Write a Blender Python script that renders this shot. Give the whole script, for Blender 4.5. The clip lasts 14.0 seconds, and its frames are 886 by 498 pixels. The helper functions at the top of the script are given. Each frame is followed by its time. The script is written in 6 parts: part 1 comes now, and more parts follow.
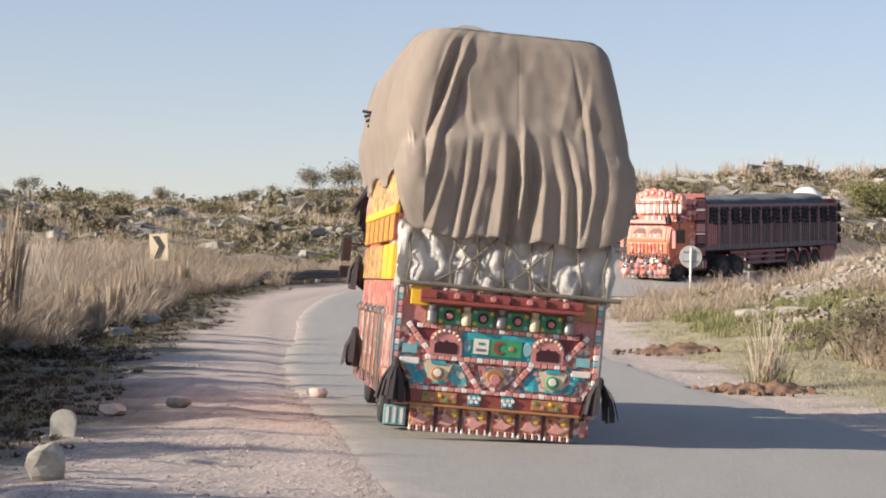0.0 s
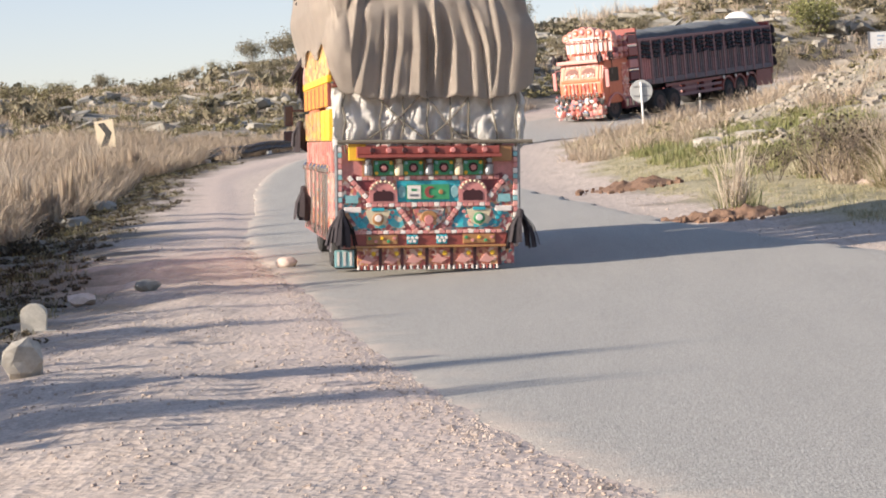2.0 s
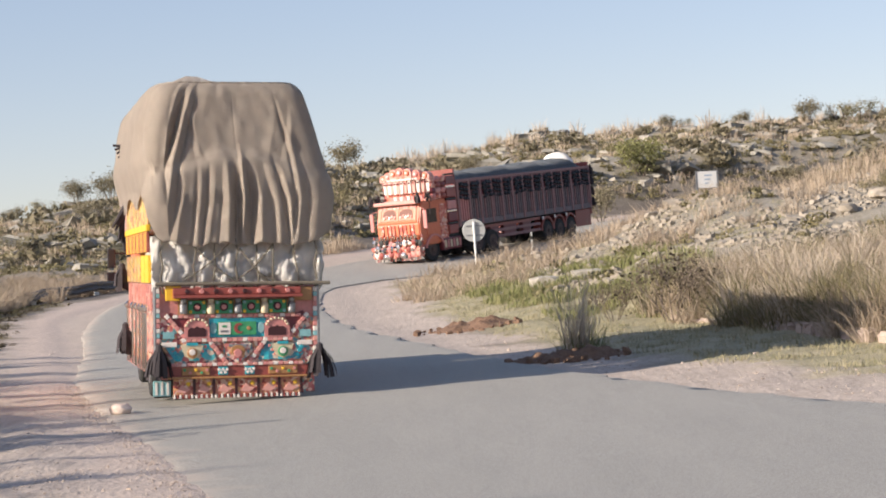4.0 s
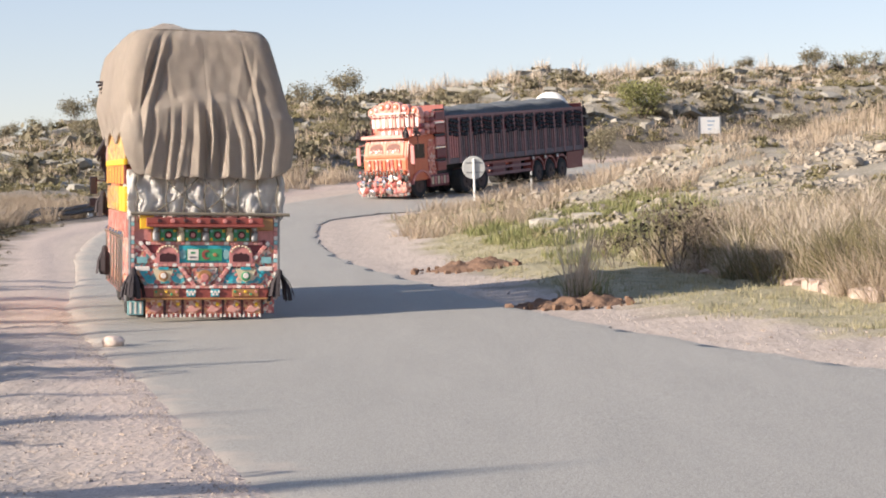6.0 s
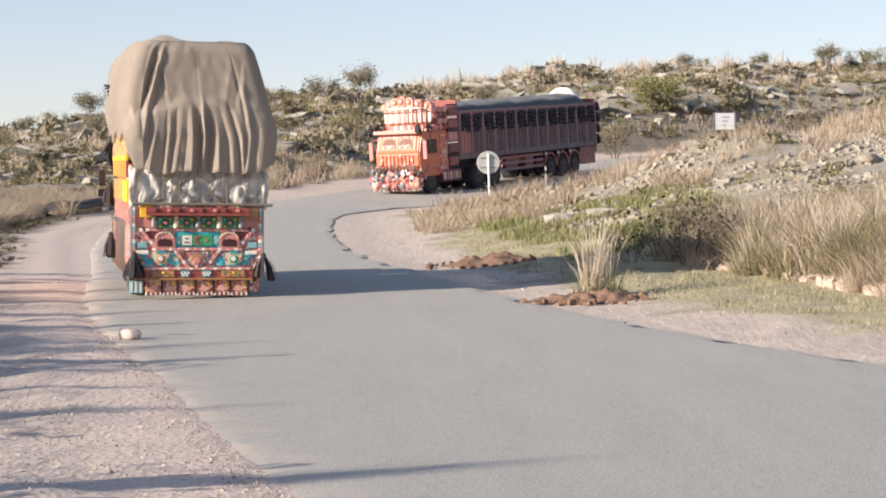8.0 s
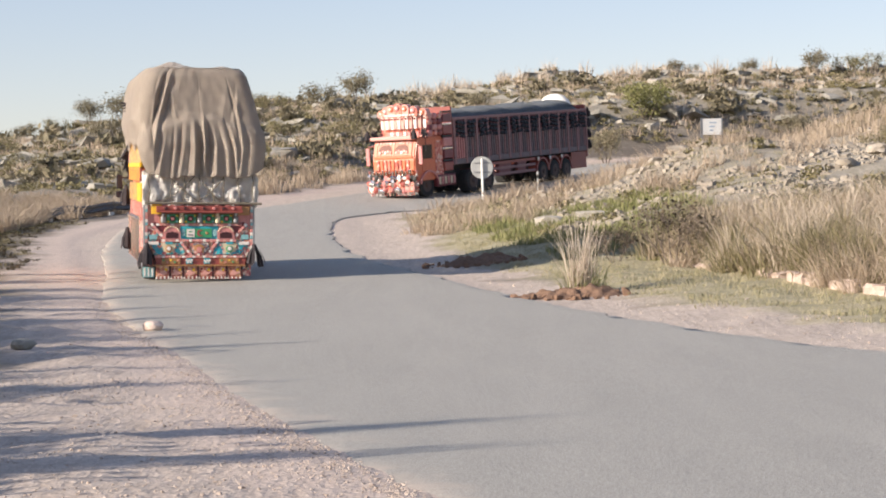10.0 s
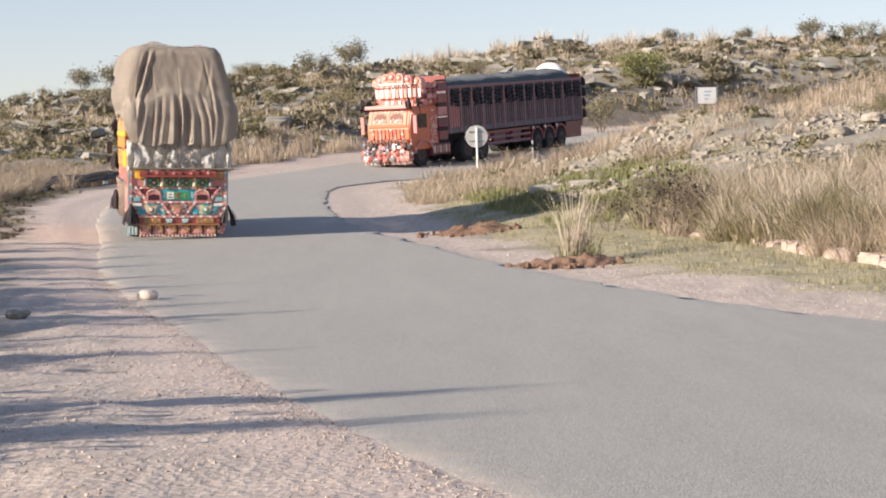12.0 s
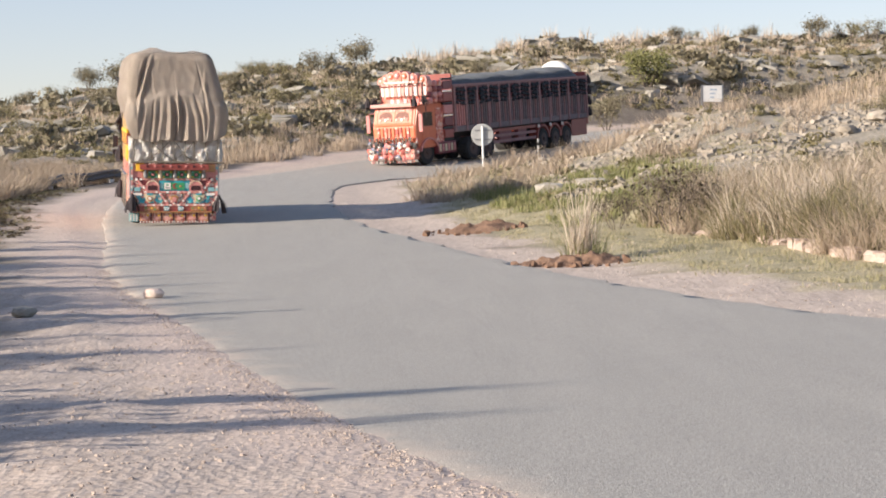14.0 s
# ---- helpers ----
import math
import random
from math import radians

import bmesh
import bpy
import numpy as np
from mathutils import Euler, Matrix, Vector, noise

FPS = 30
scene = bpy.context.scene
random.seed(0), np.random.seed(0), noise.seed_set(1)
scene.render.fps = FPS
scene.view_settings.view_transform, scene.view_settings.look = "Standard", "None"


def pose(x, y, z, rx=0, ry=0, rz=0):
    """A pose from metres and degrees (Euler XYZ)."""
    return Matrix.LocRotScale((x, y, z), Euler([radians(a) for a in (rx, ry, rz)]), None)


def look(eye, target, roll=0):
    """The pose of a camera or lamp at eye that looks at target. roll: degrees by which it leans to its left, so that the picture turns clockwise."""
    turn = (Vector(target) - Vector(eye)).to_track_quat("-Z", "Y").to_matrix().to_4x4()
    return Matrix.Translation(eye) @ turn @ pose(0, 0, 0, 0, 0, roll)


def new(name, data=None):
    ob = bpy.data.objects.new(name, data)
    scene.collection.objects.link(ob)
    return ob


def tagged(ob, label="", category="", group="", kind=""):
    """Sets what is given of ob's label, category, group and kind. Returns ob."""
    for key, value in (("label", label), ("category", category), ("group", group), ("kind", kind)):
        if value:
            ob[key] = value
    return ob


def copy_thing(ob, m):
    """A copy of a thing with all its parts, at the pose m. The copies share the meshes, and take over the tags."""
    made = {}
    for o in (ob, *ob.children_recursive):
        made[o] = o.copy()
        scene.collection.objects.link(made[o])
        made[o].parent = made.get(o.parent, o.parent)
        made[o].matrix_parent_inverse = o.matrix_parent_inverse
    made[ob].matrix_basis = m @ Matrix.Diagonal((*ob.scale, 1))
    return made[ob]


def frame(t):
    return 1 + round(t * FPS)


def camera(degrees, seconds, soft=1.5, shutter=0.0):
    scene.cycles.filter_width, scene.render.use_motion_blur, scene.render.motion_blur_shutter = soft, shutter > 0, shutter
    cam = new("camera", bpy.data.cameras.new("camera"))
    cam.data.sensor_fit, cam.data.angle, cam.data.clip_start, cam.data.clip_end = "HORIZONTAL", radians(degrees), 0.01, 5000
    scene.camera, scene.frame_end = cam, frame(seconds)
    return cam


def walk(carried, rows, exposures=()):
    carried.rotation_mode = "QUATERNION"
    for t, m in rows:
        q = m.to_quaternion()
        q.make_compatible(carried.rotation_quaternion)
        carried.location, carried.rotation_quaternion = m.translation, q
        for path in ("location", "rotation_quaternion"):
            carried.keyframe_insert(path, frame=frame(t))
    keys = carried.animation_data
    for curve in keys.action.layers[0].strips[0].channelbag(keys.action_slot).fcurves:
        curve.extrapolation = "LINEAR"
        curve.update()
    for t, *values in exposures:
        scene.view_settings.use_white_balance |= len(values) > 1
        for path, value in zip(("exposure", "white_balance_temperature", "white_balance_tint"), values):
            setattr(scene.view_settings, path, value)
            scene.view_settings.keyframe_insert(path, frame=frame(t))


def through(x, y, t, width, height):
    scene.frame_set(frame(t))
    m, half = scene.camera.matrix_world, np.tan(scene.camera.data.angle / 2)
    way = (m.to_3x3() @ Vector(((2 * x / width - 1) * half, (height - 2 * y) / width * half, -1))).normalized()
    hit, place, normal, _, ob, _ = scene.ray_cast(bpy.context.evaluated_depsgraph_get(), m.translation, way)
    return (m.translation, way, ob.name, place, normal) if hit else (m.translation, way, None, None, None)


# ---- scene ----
cam = camera(24.7, 14.0, soft=1.9)
walk(cam, [
    (0.0, look((0.699, -1.259, 1.329), (-3.765, 38.460, 2.898), 2.53)),
    (0.5, look((0.658, -1.175, 1.269), (-2.306, 38.715, 1.256), 0.83)),
    (1.0, look((0.626, -1.103, 1.265), (-0.497, 38.862, 0.011), -1.29)),
    (1.5, look((0.562, -0.837, 1.263), (-1.510, 39.093, 0.126), -2.61)),
    (2.0, look((0.460, -0.696, 1.266), (-3.068, 39.129, 0.042), -3.14)),
    (2.5, look((0.385, -0.532, 1.269), (-2.704, 39.344, 0.677), -3.53)),
    (3.0, look((0.276, -0.164, 1.286), (-2.788, 39.718, 1.373), -4.15)),
    (3.5, look((0.197, 0.037, 1.311), (-2.822, 39.912, 2.226), -2.99)),
    (4.0, look((0.183, 0.115, 1.317), (0.229, 40.093, 2.642), -3.49)),
    (4.2, look((0.202, 0.117, 1.321), (1.418, 40.084, 2.370), -4.00)),
    (6.3, look((0.003, 0.824, 1.480), (0.053, 40.824, 1.465), -0.98)),
    (6.5, look((-0.002, 0.824, 1.477), (0.065, 40.824, 1.518), -0.99)),
    (7.0, look((-0.004, 0.823, 1.475), (-0.019, 40.823, 1.428), -0.92)),
    (7.5, look((-0.004, 0.825, 1.476), (-0.061, 40.825, 1.403), -0.85)),
    (7.7, look((-0.002, 0.826, 1.480), (-0.145, 40.825, 1.362), -0.88)),
    (9.8, look((-0.017, -1.884, 1.374), (-0.107, 38.116, 1.437), -0.94)),
    (10.0, look((-0.012, -1.883, 1.375), (-0.052, 38.117, 1.363), -1.06)),
    (10.5, look((-0.011, -1.880, 1.373), (0.079, 38.116, 0.863), -1.01)),
    (11.0, look((-0.009, -1.880, 1.375), (0.184, 38.115, 0.762), -1.05)),
    (11.5, look((-0.012, -1.881, 1.375), (0.143, 38.115, 0.796), -1.06)),
    (12.0, look((-0.010, -1.880, 1.375), (0.042, 38.115, 0.749), -1.08)),
    (12.5, look((-0.009, -1.881, 1.375), (0.013, 38.115, 0.785), -1.09)),
    (13.0, look((-0.011, -1.880, 1.376), (-0.030, 38.115, 0.751), -1.06)),
    (13.5, look((-0.012, -1.882, 1.375), (-0.067, 38.113, 0.751), -1.10)),
    (14.0, look((-0.015, -1.882, 1.376), (-0.073, 38.113, 0.719), -1.10)),
], exposures=[(0.0, 0.72), (0.5, 0.76), (1.0, 0.88), (2.0, 0.95), (3.0, 0.95), (3.5, 0.83), (4.0, 0.74), (4.2, 0.75), (6.3, 0.92), (7.7, 0.92), (9.8, 0.83), (14.0, 0.83)])

# ---- daylight: low sun over the left verge, clear sky ----
SUN_ELEVATION, SUN_AZIMUTH = radians(19.5), math.atan2(-1.0, -0.52)
SUN_WAY = Vector((math.sin(SUN_AZIMUTH) * math.cos(SUN_ELEVATION), math.cos(SUN_AZIMUTH) * math.cos(SUN_ELEVATION), math.sin(SUN_ELEVATION)))
world = bpy.data.worlds.new("sky")
scene.world = world
world.use_nodes = True
sky = world.node_tree.nodes.new("ShaderNodeTexSky")
sky.sky_type, sky.sun_disc = "NISHITA", False
sky.sun_elevation, sky.sun_rotation = SUN_ELEVATION, SUN_AZIMUTH
sky.air_density, sky.dust_density, sky.ozone_density = 1.0, 0.5, 2.0
haze = world.node_tree.nodes.new("ShaderNodeHueSaturation")
haze.inputs["Saturation"].default_value = 1.12
soften = world.node_tree.nodes.new("ShaderNodeGamma")
soften.inputs["Gamma"].default_value = 0.72
warm = world.node_tree.nodes.new("ShaderNodeMix")
warm.data_type, warm.blend_type = "RGBA", "MULTIPLY"
warm.inputs[0].default_value, warm.inputs[7].default_value = 1.0, (1.12, 0.975, 1.015, 1)
world.node_tree.links.new(sky.outputs[0], soften.inputs["Color"])
world.node_tree.links.new(soften.outputs[0], haze.inputs["Color"])
world.node_tree.links.new(haze.outputs[0], warm.inputs[6])
world.node_tree.links.new(warm.outputs[2], world.node_tree.nodes["Background"].inputs[0])
world.node_tree.nodes["Background"].inputs[1].default_value = 0.144
sun_data = bpy.data.lights.new("sun", "SUN")
sun_data.energy, sun_data.angle, sun_data.color = 5.0, radians(0.55), (1.0, 0.88, 0.75)
sun = new("sun", sun_data)
sun.matrix_world = look(SUN_WAY * 300, (0, 0, 0))


# ---- materials ----
def shader(name, rough=0.8, metal=0.0):
    mat = bpy.data.materials.new(name)
    mat.use_nodes = True
    nt = mat.node_tree
    bsdf = nt.nodes["Principled BSDF"]
    bsdf.inputs["Roughness"].default_value, bsdf.inputs["Metallic"].default_value = rough, metal
    return mat, nt, bsdf


def node(nt, kind, **values):
    n = nt.nodes.new(kind)
    for key, value in values.items():
        n.inputs[key.replace("_", " ")].default_value = value
    return n


def coords(nt, scale=1.0, space="Object", stretch=(1, 1, 1)):
    tc = nt.nodes.new("ShaderNodeTexCoord")
    mp = nt.nodes.new("ShaderNodeMapping")
    mp.inputs["Scale"].default_value = [scale * s for s in stretch]
    nt.links.new(tc.outputs[space], mp.inputs[0])
    return mp.outputs[0]


def noise_at(nt, where, scale, detail=4.0, rough=0.6):
    n = node(nt, "ShaderNodeTexNoise", Scale=scale, Detail=detail, Roughness=rough)
    nt.links.new(where, n.inputs["Vector"])
    return n.outputs["Fac"]


def ramp(nt, fac, stops):
    r = nt.nodes.new("ShaderNodeValToRGB")
    while len(r.color_ramp.elements) < len(stops):
        r.color_ramp.elements.new(0.5)
    for e, (at, col) in zip(r.color_ramp.elements, stops):
        e.position, e.color = at, (*col, 1) if len(col) == 3 else col
    nt.links.new(fac, r.inputs[0])
    return r.outputs[0]


def blend(nt, fac, a, b, kind="MIX"):
    m = nt.nodes.new("ShaderNodeMix")
    m.data_type, m.blend_type = "RGBA", kind
    for value, slot in ((fac, 0), (a, 6), (b, 7)):
        if hasattr(value, "links"):
            nt.links.new(value, m.inputs[slot])
        else:
            m.inputs[slot].default_value = value if slot == 0 else (*value, 1)
    return m.outputs[2]


def bump(nt, bsdf, height, strength=0.4, distance=0.02):
    b = node(nt, "ShaderNodeBump", Strength=strength, Distance=distance)
    nt.links.new(height, b.inputs["Height"])
    nt.links.new(b.outputs[0], bsdf.inputs["Normal"])


def attribute(nt, name):
    a = nt.nodes.new("ShaderNodeAttribute")
    a.attribute_name = name
    return a.outputs["Fac"]


def plain(name, dark, light, scale=6.0, rough=0.7, metal=0.0, relief=0.15, distance=0.01, fine=40.0):
    """A surface between two colours: patches at one scale, grain at a finer one, and a slight relief."""
    mat, nt, bsdf = shader(name, rough, metal)
    at = coords(nt)
    big, small = noise_at(nt, at, scale), noise_at(nt, at, fine, 3.0)
    col = blend(nt, 0.35, ramp(nt, big, [(0.3, dark), (0.7, light)]), ramp(nt, small, [(0.3, dark), (0.7, light)]))
    nt.links.new(col, bsdf.inputs["Base Color"])
    bump(nt, bsdf, small, relief, distance)
    return mat


def island_tint(name, stops, rough=0.85, through=0.0):
    """Foliage: each blade or leaf takes its own tint."""
    mat, nt, bsdf = shader(name, rough)
    geo = nt.nodes.new("ShaderNodeNewGeometry")
    at = coords(nt)
    patch = noise_at(nt, at, 0.5, 2.0)
    col = blend(nt, 0.35, ramp(nt, geo.outputs["Random Per Island"], stops), ramp(nt, patch, stops))
    nt.links.new(col, bsdf.inputs["Base Color"])
    bsdf.inputs["Subsurface Weight"].default_value = 0.0
    if through:
        tr = nt.nodes.new("ShaderNodeBsdfTranslucent")
        mix = node(nt, "ShaderNodeMixShader", Fac=through)
        nt.links.new(col, tr.inputs[0])
        nt.links.new(bsdf.outputs[0], mix.inputs[1])
        nt.links.new(tr.outputs[0], mix.inputs[2])
        nt.links.new(mix.outputs[0], nt.nodes["Material Output"].inputs[0])
    return mat


def asphalt_material():
    mat, nt, bsdf = shader("worn_asphalt", 0.82)
    at = coords(nt)
    big = noise_at(nt, at, 0.35, 3.0)
    streak = noise_at(nt, coords(nt, 1.0, "Object", (1.2, 0.16, 1)), 1.4, 4.0)
    grain = noise_at(nt, at, 22.0, 4.0, 0.7)
    vor = node(nt, "ShaderNodeTexVoronoi", Scale=85.0)
    nt.links.new(at, vor.inputs["Vector"])
    col = ramp(nt, big, [(0.3, (0.282, 0.272, 0.248)), (0.7, (0.34, 0.327, 0.298))])
    col = blend(nt, 0.6, col, ramp(nt, streak, [(0.35, (0.21, 0.205, 0.19)), (0.65, (0.42, 0.40, 0.365))]))
    col = blend(nt, 0.5, col, ramp(nt, grain, [(0.35, (0.15, 0.144, 0.135)), (0.65, (0.49, 0.465, 0.43))]))
    speck = noise_at(nt, at, 70.0, 3.0, 0.75)
    col = blend(nt, 0.6, col, ramp(nt, speck, [(0.38, (0.11, 0.106, 0.10)), (0.5, (0.30, 0.288, 0.265)), (0.62, (0.60, 0.57, 0.53))]))
    patch = nt.nodes.new("ShaderNodeMath")
    patch.operation = "MULTIPLY_ADD"
    nt.links.new(noise_at(nt, at, 1.3, 5.0, 0.7), patch.inputs[0])
    patch.inputs[1].default_value = 1.0
    nt.links.new(attribute(nt, "dust"), patch.inputs[2])
    dust = ramp(nt, patch.outputs[0], [(0.72, (0, 0, 0)), (1.0, (0.75, 0.75, 0.75))])
    col = blend(nt, dust, col, (0.47, 0.39, 0.335))
    col = blend(nt, 1.0, col, (1.03, 1.02, 0.98), "MULTIPLY")
    nt.links.new(col, bsdf.inputs["Base Color"])
    bump(nt, bsdf, vor.outputs["Distance"], 0.45, 0.006)
    return mat


def ground_material():
    mat, nt, bsdf = shader("dry_ground", 0.95)
    at = coords(nt)
    coarse, mid, fine = noise_at(nt, at, 0.25, 4.0), noise_at(nt, at, 1.6, 5.0, 0.65), noise_at(nt, at, 14.0, 4.0, 0.7)
    vor = node(nt, "ShaderNodeTexVoronoi", Scale=16.0)
    nt.links.new(at, vor.inputs["Vector"])
    stone = ramp(nt, vor.outputs["Color"], [(0.2, (0.29, 0.235, 0.195)), (0.8, (0.62, 0.53, 0.46))])
    gravel = blend(nt, 0.45, ramp(nt, mid, [(0.3, (0.40, 0.325, 0.27)), (0.7, (0.56, 0.46, 0.39))]), stone)
    track = noise_at(nt, coords(nt, 1.0, "Object", (3.4, 0.45, 1)), 2.4, 4.0, 0.65)
    gravel = blend(nt, 0.4, gravel, ramp(nt, track, [(0.36, (0.29, 0.235, 0.195)), (0.5, (0.47, 0.385, 0.325)), (0.66, (0.62, 0.53, 0.455))]))
    # brown earth, deepened to near-black to carry the left bank's shade
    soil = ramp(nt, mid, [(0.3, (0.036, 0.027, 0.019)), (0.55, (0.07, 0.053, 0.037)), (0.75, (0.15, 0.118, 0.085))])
    turf = ramp(nt, mid, [(0.3, (0.17, 0.16, 0.07)), (0.5, (0.30, 0.27, 0.14)), (0.75, (0.42, 0.36, 0.24))])
    rock = blend(nt, 0.5, ramp(nt, coarse, [(0.35, (0.17, 0.155, 0.115)), (0.65, (0.33, 0.305, 0.26))]),
                 ramp(nt, mid, [(0.35, (0.13, 0.125, 0.08)), (0.52, (0.24, 0.22, 0.16)), (0.68, (0.44, 0.41, 0.37))]))
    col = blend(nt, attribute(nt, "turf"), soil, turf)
    col = blend(nt, attribute(nt, "rock"), col, rock)
    col = blend(nt, attribute(nt, "gravel"), col, gravel)
    col = blend(nt, attribute(nt, "lip"), col, ramp(nt, fine, [(0.3, (0.48, 0.375, 0.315)), (0.7, (0.65, 0.525, 0.445))]))
    col = blend(nt, 0.25, col, ramp(nt, fine, [(0.3, (0.16, 0.13, 0.10)), (0.7, (0.60, 0.52, 0.45))]))
    speck = noise_at(nt, at, 48.0, 3.0, 0.75)
    col = blend(nt, 0.3, col, blend(nt, 1.0, col, ramp(nt, speck, [(0.36, (0.25, 0.24, 0.23)), (0.5, (0.9, 0.9, 0.9)), (0.62, (1.9, 1.85, 1.8))]), "MULTIPLY"))
    nt.links.new(col, bsdf.inputs["Base Color"])
    grit = blend(nt, 0.45, blend(nt, 0.5, fine, vor.outputs["Distance"]), track)
    bump(nt, bsdf, grit, 0.9, 0.038)
    return mat


# ---- plan of the road and the ground ----
PROFILE = [(-60, 0), (20, 0), (28, 0.18), (36, 0.46), (50, 1.06), (68, 2.17), (84, 3.15), (104, 4.98), (125, 7.0), (160, 9.5)]
LEFT_EDGE = [(24, -45), (9.5, -14), (3.4, 0), (0.1, 8), (-1.5, 14), (-3.45, 23), (-5.1, 30), (-6.6, 37), (-8.2, 47), (-9.8, 56),
             (-11.0, 66), (-11.3, 74), (-10.0, 80), (-7.2, 86.5), (-3.3, 95), (3.5, 107), (11, 117.5), (24, 125), (44, 130)]
RIGHT_EDGE = [(36, -45), (19, -14), (12.5, 0), (8.9, 9), (6.8, 16), (4.2, 24), (2.9, 28.5), (1.3, 35), (-0.5, 43.5), (-2.3, 52),
              (-3.4, 60), (-3.96, 69), (-3.8, 74.2), (-2.6, 77.8), (0.2, 82), (5.6, 92), (11.2, 102.5), (25, 113.5), (47, 119)]


def spline(points, per):
    """Points along a Catmull-Rom curve, per pieces from one knot to the next."""
    p = np.array([points[0], *points, points[-1]], float)
    out = []
    for i in range(1, len(p) - 2):
        for u in np.arange(per) / per:
            a, b, c, d = p[i - 1:i + 3]
            out.append(0.5 * (2 * b + (c - a) * u + (2 * a - 5 * b + 4 * c - d) * u * u + (3 * b - a - 3 * c + d) * u ** 3))
    return np.array([*out, p[-2]])


ROAD_L, ROAD_R = spline(LEFT_EDGE, 14), spline(RIGHT_EDGE, 14)
ROAD_C, ROAD_W = (ROAD_L + ROAD_R) / 2, np.linalg.norm(ROAD_L - ROAD_R, axis=1) / 2


def smooth(a, b, x):
    t = np.clip((np.asarray(x, float) - a) / (b - a), 0, 1)
    return t * t * (3 - 2 * t)


PY, PZ = np.array(PROFILE, float).T
FINE_Y = np.linspace(-60, 160, 441)
FINE_Z = np.convolve(np.pad(np.interp(FINE_Y, PY, PZ), 8, "edge"), np.ones(17) / 17, "valid")


def grade(y):
    return np.interp(y, FINE_Y, FINE_Z)


def road_side(x, y):
    """How far a place lies outside the road's edge (below 0: on it), and whether it is on the left of it."""
    x, y = np.atleast_1d(np.asarray(x, float)), np.atleast_1d(np.asarray(y, float))
    best, left = np.full(x.shape, 1e9), np.zeros(x.shape, bool)
    step = np.gradient(ROAD_C, axis=0)
    for (cx, cy), w, (dx, dy) in zip(ROAD_C, ROAD_W, step):
        d = np.hypot(x - cx, y - cy) - w
        side = dx * (y - cy) - dy * (x - cx) > 0
        left = np.where(d < best, side, left)
        best = np.minimum(best, d)
    return best, left


def waves(x, y, seed, scale, octaves=4):
    """Cheap sum of turned sine waves: smooth uneven ground."""
    rng = np.random.RandomState(seed)
    out, amp, k = 0, 1.0, 2 * math.pi / scale
    for _ in range(octaves):
        for _ in range(3):
            a, ph = rng.rand() * 6.28, rng.rand() * 6.28
            out = out + amp / 3 * np.sin(k * (np.cos(a) * x + np.sin(a) * y) + ph + 0.8 * np.sin(k * 0.6 * (np.sin(a) * x - np.cos(a) * y) + ph * 2))
        amp, k = amp * 0.5, k * 2.1
    return out


CREST_X = [-300, -60, -42, -33, -28, -12, -3, 9, 17, 26, 38, 60, 300]
CREST_Z = [3, 6.3, 9.0, 9.7, 10.5, 12.3, 12.7, 13.7, 14.0, 13.9, 14.2, 15.5, 17]


def ground_z(x, y):
    x, y = np.asarray(x, float), np.asarray(y, float)
    shape = np.broadcast(x, y).shape
    x, y = np.broadcast_to(x, shape).ravel(), np.broadcast_to(y, shape).ravel()
    d, left = road_side(x, y)
    base = grade(y)
    out = np.clip(d, 0, None)
    # verge: ruts in the gravel, then the banks
    verge = smooth(0.1, 1.2, out)
    flush = np.where(left, 0.10 * smooth(-0.55, 0.05, d) + 0.007 * waves(x, y, 71, 1.3, 2) * smooth(-0.5, 0.1, d), 0) * (1 - smooth(1.5, 4, out))
    z = base - 0.03 * smooth(-0.6, -0.1, d) * (1 - verge) + flush + verge * (0.035 * waves(x, y, 3, 1.9, 2) + 0.025 * waves(x, y, 4, 0.95, 1))
    z += np.where(left, 0.55 * smooth(4.0, 10.0, out) + 0.25 * smooth(8, 30, out), 0)
    inside = 0.15 * smooth(0.8, 3, out) * smooth(24, 40, y) + 0.14 * np.clip(out - 2.5, 0, 9) * smooth(41, 56, y)
    behind = x - (5.15 + (43.6 - y) * 0.235)
    inside = inside + (0.30 * smooth(0.05, 0.35, behind) + 0.10 * np.clip(behind, 0, 6)) * smooth(20, 26, y) * (1 - smooth(44, 54, y))
    inside = inside + 0.17 * np.clip(x - 9, 0, 40) * smooth(60, 86, y) * (1 - smooth(98, 112, y)) * smooth(1, 6, out)
    z += np.where(left, 0, inside)
    mound = np.exp(-(((x - 10.2) / 4.2) ** 2 + ((y - 68) / 6.5) ** 2))
    z += 1.2 * mound * smooth(0.5, 4, out)
    z += 0.9 * np.exp(-(((x - 14.6) / 2.8) ** 2 + ((y - 62) / 4.0) ** 2))
    # the hill behind
    crest = np.interp(x, CREST_X, CREST_Z)
    t = (y - 88) / 62
    hill = np.where(t < 1, 3.6 + (crest - 3.6) * np.clip(t, 0, 1) ** 0.95, crest - (y - 150) * 0.05)
    w = smooth(0.6, 9, out) * smooth(84, 97, y)
    z = np.where(w > 0, z + np.maximum(hill - z, 0) * w, z)
    rough = smooth(3, 12, out)
    z += rough * (0.12 * waves(x, y, 5, 9.0, 4) + 0.5 * w * waves(x, y, 6, 22.0, 3))
    # ledges of bedded rock on the slopes
    bed = z + 0.35 * waves(x, y, 9, 30.0, 2)
    step = (bed / 0.75) % 1.0
    z += w * 0.30 * (smooth(0.0, 0.25, step) - step) * (0.5 + 0.5 * waves(x, y, 11, 14.0, 2))
    z = np.where(y > 160, z - (y - 160) * 0.02, z)
    return np.maximum(z, -40).reshape(shape)


def at_ground(x, y):
    return float(ground_z(np.array([x]), np.array([y]))[0])


